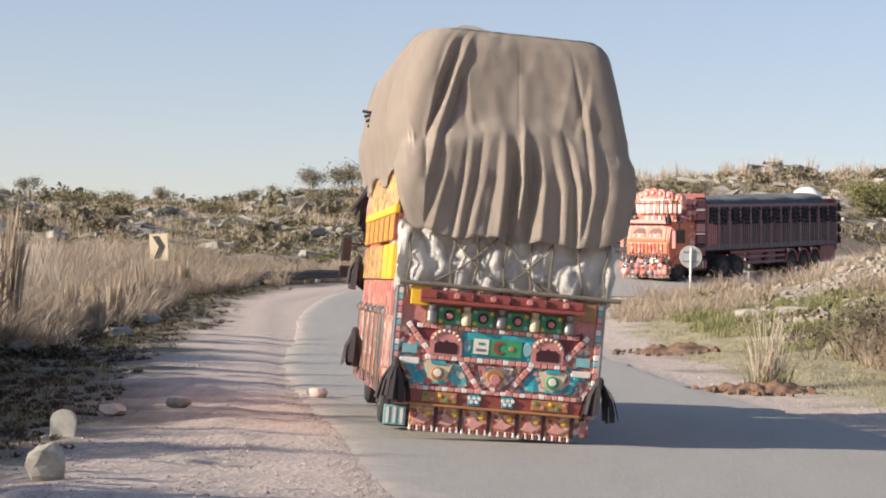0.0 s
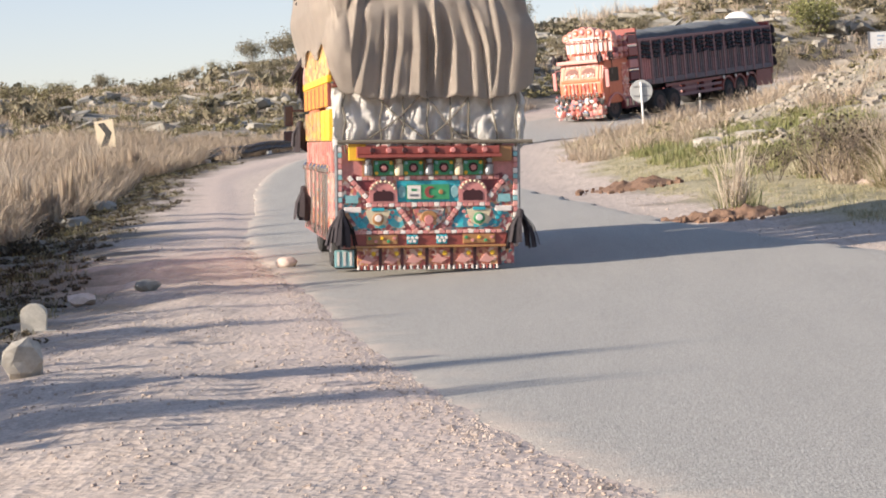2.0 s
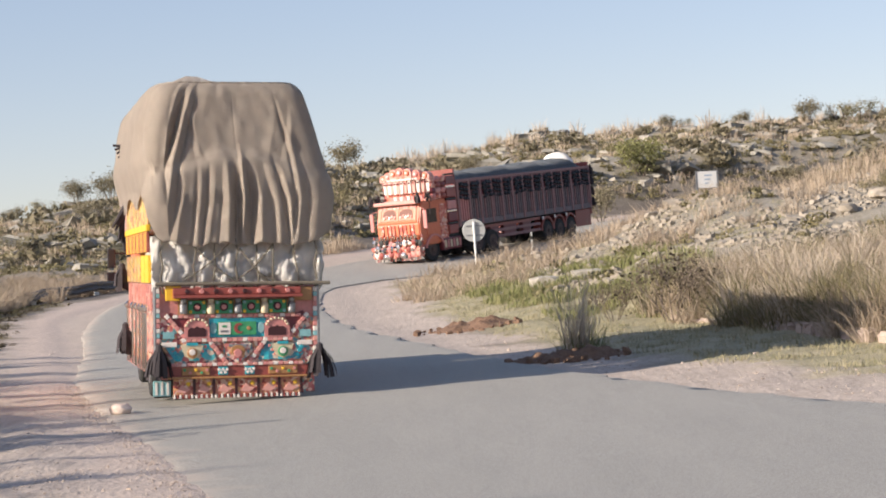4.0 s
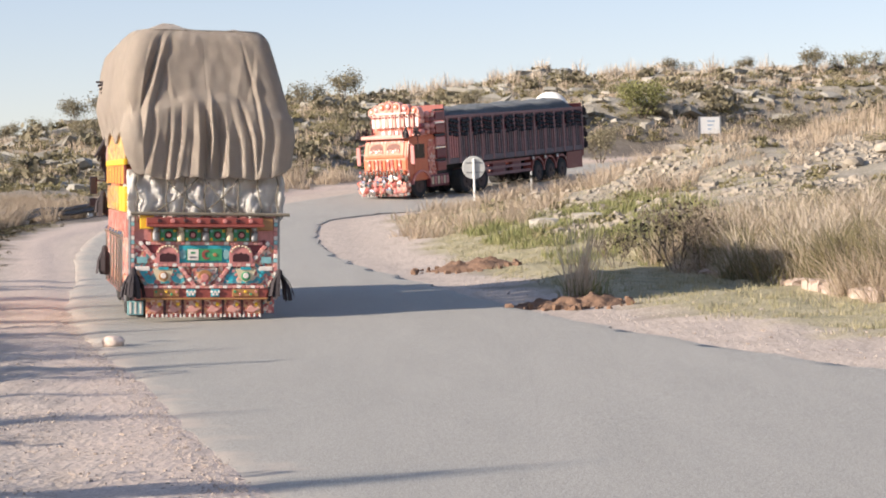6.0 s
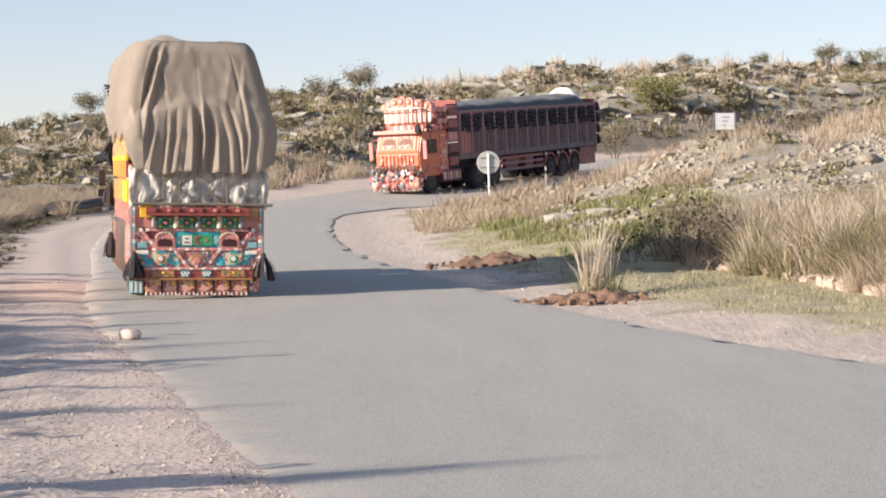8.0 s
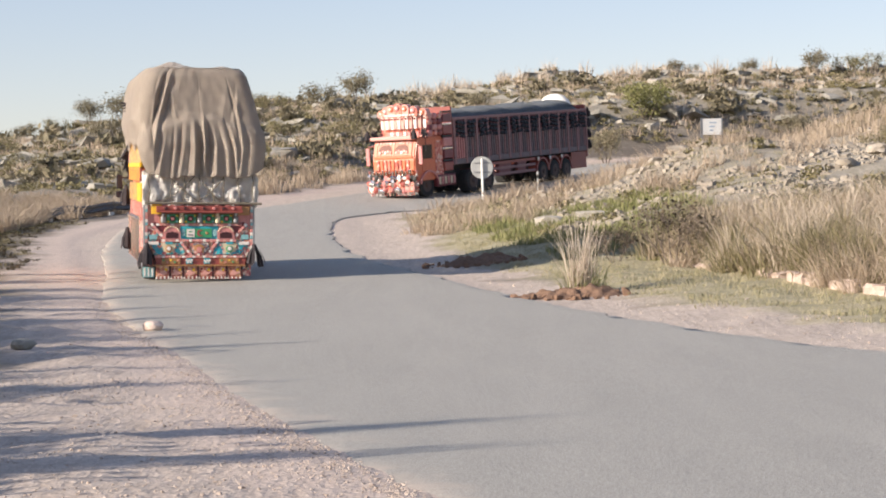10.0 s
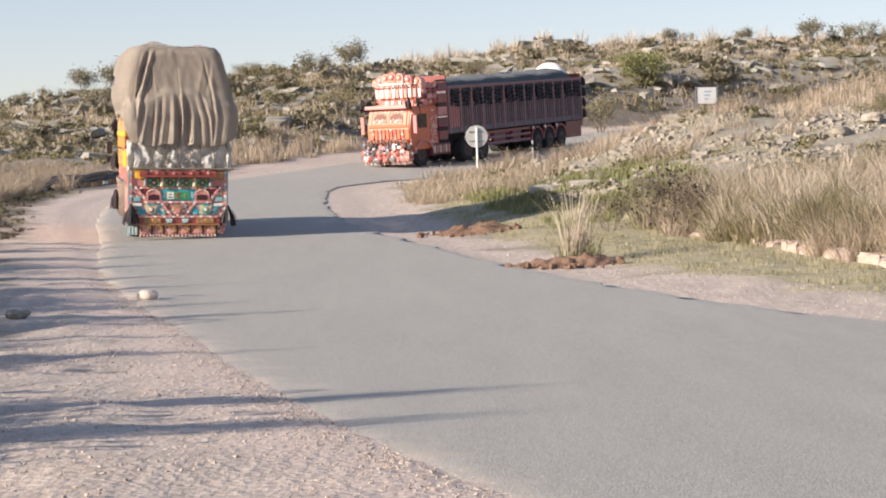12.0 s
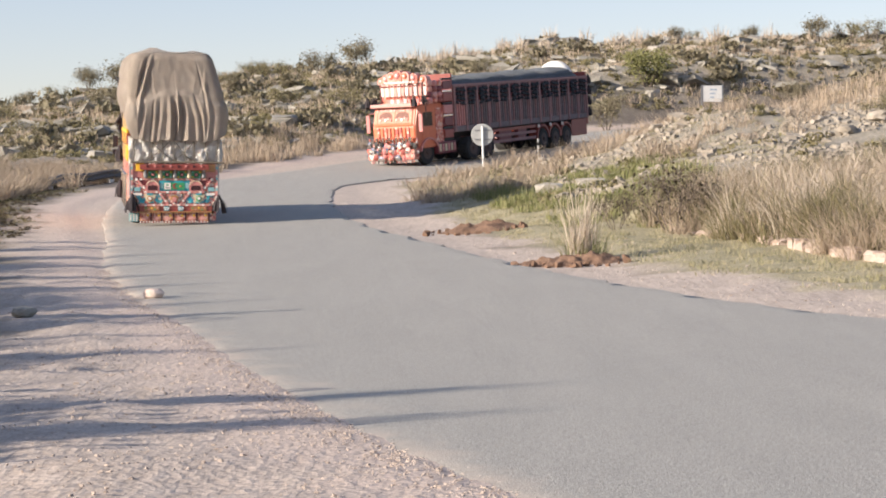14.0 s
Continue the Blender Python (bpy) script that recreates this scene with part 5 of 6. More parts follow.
def blades(name, spots, per, height, spread, width, mat, label, seed, lean=0.35, category="grass"):
    """Tufts of blades on the ground: each blade is a bent, tapering strip."""
    rng = np.random.RandomState(seed)
    spots = np.asarray(spots, float)
    tall = spots[:, 2] if spots.shape[1] > 2 else np.ones(len(spots))
    n = len(spots) * per
    who = np.repeat(np.arange(len(spots)), per)
    a, r = rng.rand(n) * 6.283, np.sqrt(rng.rand(n))
    x, y = spots[who, 0] + spread * r * np.cos(a), spots[who, 1] + spread * r * np.sin(a)
    z = ground_z(x, y) - 0.03
    h = height * tall[who] * (0.45 + 0.65 * rng.rand(n)) * (1.1 - 0.35 * r)
    bend = lean * h * (0.3 + r) * (0.4 + rng.rand(n))
    ba = a + rng.randn(n) * 1.5
    bx, by = np.cos(ba) * bend, np.sin(ba) * bend
    fa = rng.rand(n) * 6.283
    wx, wy = np.cos(fa) * width / 2 * (0.6 + 0.8 * rng.rand(n)), np.sin(fa) * width / 2
    v = np.empty((n, 5, 3))
    v[:, 0] = np.stack([x - wx, y - wy, z], 1)
    v[:, 1] = np.stack([x + wx, y + wy, z], 1)
    v[:, 2] = np.stack([x + wx * 0.8 + bx * 0.35, y + wy * 0.8 + by * 0.35, z + h * 0.6], 1)
    v[:, 3] = np.stack([x - wx * 0.8 + bx * 0.35, y - wy * 0.8 + by * 0.35, z + h * 0.6], 1)
    v[:, 4] = np.stack([x + bx, y + by, z + h], 1)
    b = np.arange(n)[:, None] * 5
    quads, tris = b + [0, 1, 2, 3], b + [3, 2, 4]
    me = bpy.data.meshes.new(name)
    me.vertices.add(n * 5)
    me.vertices.foreach_set("co", v.ravel())
    loops = np.concatenate([quads, tris], 1).ravel()
    me.loops.add(len(loops))
    me.loops.foreach_set("vertex_index", loops)
    starts = np.stack([np.arange(n) * 7, np.arange(n) * 7 + 4], 1).ravel()
    me.polygons.add(2 * n)
    me.polygons.foreach_set("loop_start", starts)
    me.update(calc_edges=True)
    me.materials.append(mat)
    return tagged(new(name, me), label, category, kind="stuff")


def scatter(n, x0, x1, y0, y1, seed, keep):
    """Places in a rectangle of the plan for which keep(x, y, d, left) holds."""
    rng = np.random.RandomState(seed)
    x, y = x0 + (x1 - x0) * rng.rand(n), y0 + (y1 - y0) * rng.rand(n)
    d, left = road_side(x, y)
    ok = keep(x, y, d, left)
    return np.stack([x[ok], y[ok], 0.5 + 1.0 * rng.rand(n)[ok] ** 1.3], 1)


def lumps(name, spots, size, flat, mat, label, seed, category="rock", sink=0.3, lift=None):
    """Many stones in one mesh: broken blocks with uneven corners."""
    rng = np.random.RandomState(seed)
    base = np.array([(sx, sy, sz) for sz in (-1, 1) for sx, sy in ((-1, -1), (1, -1), (1, 1), (-1, 1))], float)
    top = np.array([(0.75 * sx, 0.75 * sy, 1.5) for sx, sy in ((-1, -1), (1, -1), (1, 1), (-1, 1))], float)
    base = np.concatenate([base, top])
    faces0 = [(3, 2, 1, 0), (0, 1, 5, 4), (1, 2, 6, 5), (2, 3, 7, 6), (3, 0, 4, 7), (4, 5, 9, 8), (5, 6, 10, 9), (6, 7, 11, 10), (7, 4, 8, 11), (8, 9, 10, 11)]
    spots = np.asarray(spots, float)
    zs = ground_z(spots[:, 0], spots[:, 1])
    if lift is not None:
        zs = np.maximum(zs, grade(spots[:, 1]) + lift)
    verts, faces = [], []
    for i, (sp, z) in enumerate(zip(spots, zs)):
        s = size * sp[2] * (0.5 + rng.rand())
        p = base * (1 + 0.35 * rng.randn(12, 3) * 0.6) * [s * (0.6 + 0.9 * rng.rand()), s * (0.5 + 0.6 * rng.rand()), s * flat * (0.5 + rng.rand())]
        a = rng.rand() * 6.283
        c, k = math.cos(a), math.sin(a)
        tilt = rng.randn(2) * 0.18
        q = np.stack([p[:, 0] * c - p[:, 1] * k, p[:, 0] * k + p[:, 1] * c, p[:, 2] + tilt[0] * p[:, 0] + tilt[1] * p[:, 1]], 1)
        q += [sp[0], sp[1], z + s * flat * (0.5 - sink)]
        faces += [tuple(v + len(verts) for v in f) for f in faces0]
        verts += q.tolist()
    return tagged(mesh_object(name, verts, faces, mat), label, category, kind="stuff")


def rock(name, x, y, size, seed, mat, label, category="rock", sink=0.25, turn=0.0):
    """One worn boulder."""
    bm = bmesh.new()
    bmesh.ops.create_icosphere(bm, subdivisions=3 if name == "road_stone" else 2, radius=1.0)
    off = Vector((seed * 3.1, seed * 1.7, seed * 0.9))
    for v in bm.verts:
        n = v.co.normalized()
        k = 1 + (0.12 if name == "road_stone" else 0.35) * noise.noise(n * 1.3 + off) + 0.12 * noise.noise(n * 3.5 + off)
        c = 0.96 if name == "road_stone" else 0.8
        p = Vector((max(-c, min(c, n.x)), max(-c, min(c, n.y)), max(0.05 - c, min(c - 0.05, n.z)))) * k * 1.1
        v.co = Vector((p.x * size[0] / 2, p.y * size[1] / 2, p.z * size[2] / 2))
    for f in bm.faces:
        f.smooth = name == "road_stone"
    me = bpy.data.meshes.new(name)
    bm.to_mesh(me)
    bm.free()
    me.materials.append(mat)
    ob = new(name, me)
    ob.matrix_basis = pose(x, y, at_ground(x, y) + 0.04 + size[2] * (0.5 - sink), 0, 0, turn)
    return tagged(ob, label, category)


def shrub(name, seed, height, wide, leaf_mat, leaves, label, bare=False):
    """A bush on its own trunk: forking limbs and a broken crown of small leaves."""
    rng = random.Random(seed)
    e = thing(name, pose(0, 0, -200), label, "shrub")
    wood, tips = bmesh.new(), []

    def limb(a, way, length, r, depth):
        b = a + way * length
        rod(wood, a, b, r, r * 0.6, 5 if depth else 6)
        tips.append(a.lerp(b, 0.6))
        if depth == 0:
            tips.append(b)
            return
        if depth <= 1:
            tips.append(b)
        for _ in range(3 if depth > 1 or bare else 2):
            w = (way + Vector((rng.uniform(-1, 1), rng.uniform(-1, 1), rng.uniform(-0.35, 0.7))) * 0.75).normalized()
            limb(b, w, length * rng.uniform(0.55, 0.8), r * 0.6, depth - 1)

    stems = 7 if bare else 3
    for i in range(stems):
        a = i * 6.283 / stems + rng.random()
        limb(Vector((0.1 * math.cos(a), 0.1 * math.sin(a), -0.1)), Vector((0.5 * wide / height * math.cos(a), 0.5 * wide / height * math.sin(a), 1)).normalized(), height * (0.27 if bare else 0.36), (0.022 if bare else 0.035) * height / 2, (4 if bare == 2 else 3) if bare else 2)
    part("trunk", wood, BARK, e, "forked grey-brown limbs")
    if leaves:
        crown = bmesh.new()
        for _ in range(leaves):
            c = rng.choice(tips) + Vector((rng.gauss(0, 0.15), rng.gauss(0, 0.15), rng.gauss(0, 0.12) - 0.05)) * height * 0.7
            c.z = max(c.z, 0.12 * height)
            s = height * rng.uniform(0.014, 0.032)
            q = Euler((rng.random() * 6, rng.random() * 6, rng.random() * 6)).to_quaternion()
            pts = [c + q @ Vector(p) * s for p in ((-0.55, 0, 0), (0, -1, 0.1), (0.55, 0, 0), (0, 1, 0.1))]
            crown.faces.new([crown.verts.new(p) for p in pts])
        part("crown", crown, leaf_mat, e, "thin uneven crown of small leaves")
    return e


def clumps(name, spots, size, leaves, mat, label, seed):
    """Low scrub: domes of small leaves, too many to count."""
    rng = np.random.RandomState(seed)
    spots = np.asarray(spots, float)
    n = len(spots) * leaves
    who = np.repeat(np.arange(len(spots)), leaves)
    s = size * spots[who, 2]
    a, r, u = rng.rand(n) * 6.283, rng.rand(n) ** 0.45, rng.rand(n)
    el = np.arccos(1 - u)
    lump = 0.75 + 0.35 * np.sin(a * 3 + who) * np.sin(el * 4 + who * 2)
    x = spots[who, 0] + s * r * lump * np.sin(el) * np.cos(a)
    y = spots[who, 1] + s * r * lump * np.sin(el) * np.sin(a)
    z = ground_z(spots[:, 0], spots[:, 1])[who] + s * 0.75 * r * lump * np.cos(el)
    c = np.stack([x, y, z], 1)
    q = rng.randn(n, 2, 3)
    q /= np.linalg.norm(q, axis=2, keepdims=True)
    w = (size * 0.16 * (0.5 + rng.rand(n)))[:, None]
    v = np.stack([c - q[:, 0] * w * 0.6, c - q[:, 1] * w, c + q[:, 0] * w * 0.6, c + q[:, 1] * w], 1)
    me = bpy.data.meshes.new(name)
    me.vertices.add(4 * n)
    me.vertices.foreach_set("co", v.ravel())
    me.loops.add(4 * n)
    me.loops.foreach_set("vertex_index", np.arange(4 * n))
    me.polygons.add(n)
    me.polygons.foreach_set("loop_start", np.arange(n) * 4)
    me.update(calc_edges=True)
    me.materials.append(mat)
    return tagged(new(name, me), label, "scrub", kind="stuff")


def sunny(x, y):
    """True where nothing shades the marker stone and the rock on the verge."""
    return (np.abs(y - 18.1 - (x + 5.14) * 0.52) > 0.45) & (np.abs(y - 13.4 - (x + 3.85) * 0.52) > 0.45)


# left bank: tall dry grass that throws long shade over the verge
blades("roadside_grass", scatter(2600, -24, -6, 24, 84, 1, lambda x, y, d, l: l & (d > np.interp(y, [24, 34, 48, 60, 84], [6.8, 5.0, 3.5, 3.0, 2.8]) + 0.8 * waves(x, y, 41, 4, 3)) & (waves(x, y, 42, 3, 3) > -0.35)), 110, 0.92, 0.36, 0.018, DRY, "tall dry straw-coloured grass on the roadside bank", 2, 0.95)
blades("reed_grass", scatter(300, -24, -8, 26, 80, 3, lambda x, y, d, l: l & (d > 5.2)), 60, 1.5, 0.42, 0.016, REED, "pale feathery reed clumps among dry grass", 4)
blades("verge_reeds", scatter(3300, -20, -6.4, -8, 35, 5, lambda x, y, d, l: l & sunny(x, y) & (d > np.interp(y, [-8, 2, 12, 30, 46], [13.5, 10.6, 7.4, 5.4, 5.0])) & (waves(x * 0.3, y, 45, 2.2, 2) > -0.4)), 120, 1.75, 0.36, 0.05, DRY, "tall dry reeds along the verge", 6)
blades("verge_turf", scatter(4200, -17, -2, 8, 74, 7, lambda x, y, d, l: l & (d > np.interp(y, [8, 20, 42, 50], [4.6, 2.7, 2.4, 1.4]) + 0.7 * waves(x, y, 47, 5, 3))), 26, 0.14, 0.30, 0.014, SCRUB, "short withered turf beside the gravel", 8)
# right side: turf, weeds, dry grass above the low wall
blades("right_turf", scatter(5200, -3, 11, 25, 76, 9, lambda x, y, d, l: ~l & (d > np.interp(y, [25, 34, 45, 60, 76], [3.0, 1.7, 1.2, 2.2, 1.4]) + 0.6 * waves(x, y, 48, 4, 3))), 26, 0.12, 0.26, 0.012, island_tint("mixed_turf", [(0.0, (0.15, 0.155, 0.07)), (0.45, (0.30, 0.275, 0.16)), (1.0, (0.47, 0.395, 0.27))], 0.8, 0.2), "thin green and straw turf", 10)
blades("green_weeds", scatter(900, 0.5, 9, 44, 62, 11, lambda x, y, d, l: ~l & (d > 3.2) & (d < 9) & (waves(x, y, 49, 4, 2) > -0.1)), 46, 0.30, 0.36, 0.022, WEED, "patch of low green weeds", 12)
blades("wall_grass", scatter(480, 4.6, 16, 27, 46, 13, lambda x, y, d, l: ~l & (d > 3.9 + 0.02 * (46 - y)) & (x > 5.05 + (43.6 - y) * 0.235 + 0.35 * waves(x, y, 61, 2, 2))), 95, 0.9, 0.40, 0.014, DRY, "dry tussock grass growing over the low wall", 14, 1.1)
blades("wall_grass", scatter(420, 4.6, 16, 26, 46, 87, lambda x, y, d, l: ~l & (d > 3.9) & (x > 5.1 + (43.6 - y) * 0.235 + 0.35 * waves(x, y, 61, 2, 2))), 80, 0.85, 0.34, 0.018, REED, "pale seeding grass among the tussocks", 88, 0.6)
blades("wall_grass", scatter(560, 4.4, 15, 27, 48, 83, lambda x, y, d, l: ~l & (d > 3.7) & (x > 4.9 + (43.6 - y) * 0.235 + 0.4 * waves(x, y, 61, 2, 2)) & (waves(x, y, 84, 2.5, 2) > -0.1)), 90, 0.8, 0.45, 0.016, SCRUB, "olive undergrowth among the tussock grass", 85, 1.0)
blades("bank_grass", scatter(560, -1, 13, 60, 98, 15, lambda x, y, d, l: ~l & (d > 1.2) & (waves(x, y, 50, 7, 2) > -0.05)), 60, 0.62, 0.45, 0.02, DRY, "dry grass on the inner bank of the bend", 16, 0.9)
blades("slope_grass", scatter(3600, 6, 48, 74, 128, 17, lambda x, y, d, l: ~l & (d > 1.5) & (waves(x, y, 51, 12, 3) > -0.1)), 44, 0.75, 0.7, 0.03, DRY, "pale dry grass on the slope", 18)
blades("berm_grass", scatter(900, -22, 6, 82, 104, 19, lambda x, y, d, l: l & (d > 0.9) & (d < 6)), 50, 0.8, 0.5, 0.025, DRY, "dry grass on the berm outside the bend", 20)
blades("hill_grass", scatter(8500, -62, 46, 94, 156, 21, lambda x, y, d, l: (d > 4) & (waves(x, y, 52, 9, 3) > -0.2)), 20, 0.55, 0.6, 0.04, DRY, "sparse dry grass on the stony hill", 22)
blades("crest_grass", scatter(170, -8, 46, 145, 153, 23, lambda x, y, d, l: d > 2), 40, 1.15, 0.5, 0.05, REED, "tufts of pale grass along the hill's crest", 24)
clumps("hill_scrub", scatter(15000, -66, 48, 90, 155, 25, lambda x, y, d, l: (d > 3.5) & (waves(x, y, 53, 15, 3) > -0.6)), 0.45, 55, SCRUB, "low grey-green scrub on the hillside", 26)
clumps("hill_bushes", scatter(330, -66, 48, 95, 152, 27, lambda x, y, d, l: d > 6), 1.25, 260, LEAF, "rounded dark bushes on the hillside", 28)
clumps("bank_scrub", scatter(900, -26, 16, 50, 94, 29, lambda x, y, d, l: (d > 4.5) & (np.where(l, 1, waves(x, y, 54, 6, 2)) > 0.1)), 0.42, 80, SCRUB, "low scrub on the banks", 30)
lumps("hill_ledges", scatter(4800, -66, 48, 92, 153, 31, lambda x, y, d, l: (d > 4) & (np.sin(ground_z(x, y) * 4.2 + 1.5 * waves(x, y, 55, 25, 2)) > 0.2)), 0.40, 0.24, STONE_GREY, "grey bedded rock ledges breaking through the hill", 32)
lumps("hill_blocks", scatter(1500, -66, 48, 92, 153, 33, lambda x, y, d, l: d > 4), 0.17, 0.45, STONE, "pale weathered blocks on the hillside", 34)
lumps("bank_rubble", scatter(11000, 3, 18, 52, 84, 35, lambda x, y, d, l: ~l & (d > 4.6) & (waves(x, y, 56, 5, 2) > -0.35)), 0.058, 0.5, BANK_STONE, "buff broken rubble on the inner bank", 36)
lumps("left_rubble", scatter(140, -20, -6, 28, 84, 37, lambda x, y, d, l: l & (d > 3.6) & (d < 7)), 0.22, 0.4, STONE_GREY, "scattered grey rubble beside the verge", 38)
lumps("gravel_stones", scatter(9000, -9, 5, 5, 42, 39, lambda x, y, d, l: (d > 0.15) & (d < 3.2) & (waves(x, y, 57, 3, 3) > -0.1)), 0.0075, 0.4, GRAVEL, "loose gravel on the verge", 40, "gravel")
lumps("edge_crumbs", scatter(9000, -9, 8, 5, 50, 41, lambda x, y, d, l: (np.abs(d - 0.15) < 0.45)), 0.006, 0.4, GRAVEL, "crumbled road edge and stones", 42, "gravel")
lumps("right_gravel", scatter(1500, 0, 12, 18, 44, 43, lambda x, y, d, l: ~l & (d > 0.1) & (d < 3)), 0.011, 0.5, GRAVEL, "pale chippings on the verge", 44, "gravel")

def along_edge(n, y0, y1, seed, wide):
    """Places strewn along the road's left edge."""
    rng = np.random.RandomState(seed)
    line = ROAD_L[(ROAD_L[:, 1] > y0) & (ROAD_L[:, 1] < y1)]
    k = rng.rand(n) ** 1.4 * (len(line) - 1.001)
    i, u = k.astype(int), k % 1
    p = line[i] * (1 - u)[:, None] + line[i + 1] * u[:, None]
    p[:, 0] += wide * rng.randn(n) * (0.5 + 0.6 * np.abs(waves(p[:, 0], p[:, 1], seed, 2.0, 2))) - 0.03
    return np.stack([p[:, 0], p[:, 1], 0.5 + rng.rand(n)], 1)


lumps("edge_grit", along_edge(6000, 6, 36, 73, 0.28), 0.0045, 0.4, GRAVEL, "grit and crumbs strewn over the road's edge", 74, "gravel", 0.3, 0.034)
# these two dark covers stand in for shade along the left verge
clumps("verge_undergrowth", scatter(9500, -19, -3, 12, 74, 75, lambda x, y, d, l: l & (d > np.interp(y, [12, 20, 44, 50, 74], [3.0, 2.7, 2.2, 1.3, 1.3]) + 0.7 * waves(x, y, 76, 4, 3)) & (d < 7)), 0.13, 40, SHADE_LITTER, "low weeds and dead leaves, near-black in place of the bank's shade", 77)
clumps("bank_foot_scrub", scatter(700, -20, -6, 20, 84, 61, lambda x, y, d, l: l & (d > np.interp(y, [20, 34, 84], [3.9, 3.4, 3.0])) & (d < 6.2)), 0.38, 90, SHADE_LITTER, "low scrub at the foot of the grass bank, darkened in place of shade", 62)
lumps("fine_gravel", scatter(15000, -7, 4, 5, 19, 63, lambda x, y, d, l: (d > 0.05) & (d < 4.5) & (waves(x, y, 64, 2, 3) > -0.3)), 0.0055, 0.45, GRAVEL, "fine loose gravel on the verge", 64, "gravel")

# single shrubs on the hill and its skyline
oak = shrub("shrub", 1, 2.6, 2.2, LEAF, 1900, "dark evergreen shrub with a forked trunk on the hill")
thorn = shrub("shrub", 2, 2.2, 2.6, SCRUB, 1100, "thin grey-brown thorn shrub on the hill")
green = shrub("shrub", 3, 2.8, 2.4, LEAF_GREEN, 3000, "bright green leafy shrub on the hill")
tall = shrub("shrub", 4, 3.2, 2.6, LEAF, 2000, "tall open shrub on the skyline")


def plant(kind, x, y, size, turn):
    o = copy_thing(kind, pose(x, y, at_ground(x, y) - 0.05, 0, 0, turn) @ Matrix.Diagonal((size, size, size, 1)))
    return tagged(o, group="hill shrubs")


PLANTED = [(tall, -5.8, 140, 1.05), (oak, -8.9, 142, 1.15), (thorn, -11.9, 143, 1.15), (thorn, -14.0, 146, 0.9), (oak, -26.5, 150, 1.1), (tall, -24.2, 152, 1.15),
           (thorn, -29, 150, 1.0), (oak, -31.5, 151, 0.9), (thorn, -34.5, 152, 1.0), (oak, -38, 150, 0.95), (thorn, -41, 149, 1.0), (thorn, -44, 150, 0.9), (oak, -48, 148, 0.9),
           (thorn, -20, 151, 0.9), (tall, -22, 149, 0.9), (green, 13.0, 127, 1.25), (oak, 9.5, 116, 1.15), (thorn, 16.1, 73, 0.62), (oak, 16.9, 74.5, 0.5), (thorn, 15.5, 121, 0.9), (oak, 17.2, 148, 0.8), (thorn, 18.6, 149, 0.8),
           (oak, 22.2, 149, 0.6), (tall, 22.9, 148, 0.75), (tall, 27.3, 146, 1.0), (thorn, 29.8, 147, 1.3), (thorn, 31.5, 148, 1.4), (thorn, 33.8, 146, 1.2), (oak, 22.5, 128, 0.9),
           (thorn, 36, 140, 1.3), (thorn, 39, 147, 1.4), (oak, -20, 118, 0.9), (thorn, -27, 121, 1.1), (oak, -14, 128, 0.9), (thorn, -9.5, 118, 1.0), (thorn, -5.5, 113, 1.0),
           (oak, -2.5, 124, 0.8), (thorn, -33, 118, 1.2), (thorn, -16, 108, 1.0), (thorn, -22, 104, 0.9), (oak, 2.5, 133, 0.7), (thorn, -38, 128, 1.1), (oak, -45, 132, 1.0)]
for i, (kind, x, y, size) in enumerate(PLANTED):
    plant(kind, x, y, size * (0.72 if x > 15 and y > 139 else 0.88), i * 77)
for kind in (oak, thorn, green, tall):
    kind.matrix_basis = pose(-70 - 4 * len(kind.name), 120 + 6 * [oak, thorn, green, tall].index(kind), at_ground(-70, 125) - 0.2)
twiggy = shrub("bare_shrub", 9, 2.2, 2.6, SHADE_LITTER, 380, "bare twiggy shrub beside the low wall", 2)
twiggy.matrix_basis = pose(5.0, 42.6, at_ground(5.0, 42.6) - 0.05)
small_twig = copy_thing(twiggy, pose(3.9, 44.6, at_ground(3.9, 44.6) - 0.05, 0, 0, 130) @ Matrix.Diagonal((0.55, 0.55, 0.6, 1)))
tagged(small_twig, "small bare shrub among the weeds")

# stands of giant cane outside the verge: their long shade lies in bands across gravel and road
# added as casters, most of them out of view; cane is an assumed form
canes = [(-7.2, 7.85, 0.97), (-7.0, 8.05, 0.9), (-7.3, 9.75, 0.97), (-7.1, 9.95, 1.0), (-8.5, 15.2, 0.9), (-8.6, 16.6, 0.8)]
for i in range(24):
    y = 18.0 + 1.08 * i
    canes.append((float(np.interp(y, ROAD_L[:, 1], ROAD_L[:, 0])) - 6.1 - 0.9 * ((i * 5) % 3), y + 0.3 * math.sin(i * 2.4), 0.78 + 0.06 * ((i * 7) % 6)))
for i in range(17):
    y = 44.0 + 1.45 * i
    canes.append((float(np.interp(y, ROAD_L[:180, 1], ROAD_L[:180, 0])) - 4.6 - 0.5 * (i % 3), y + 0.4 * math.sin(i * 1.9), 0.34 + 0.04 * ((i * 5) % 4)))
canes = [c for c in canes if sunny(c[0], c[1])]
blades("giant_cane", np.array(canes), 200, 3.1, 0.22, 0.055, DRY, "stands of tall dry cane added on the grassy bank as shade casters", 72, 0.08)

# slender bare trees on the bank, whose shade lies across the verge
sapling = shrub("roadside_tree", 15, 3.6, 1.5, SCRUB, 700, "slender half-bare tree on the grassy bank", True)
sapling.matrix_basis = pose(-8.6, 9.2, at_ground(-8.6, 9.2) - 0.05)
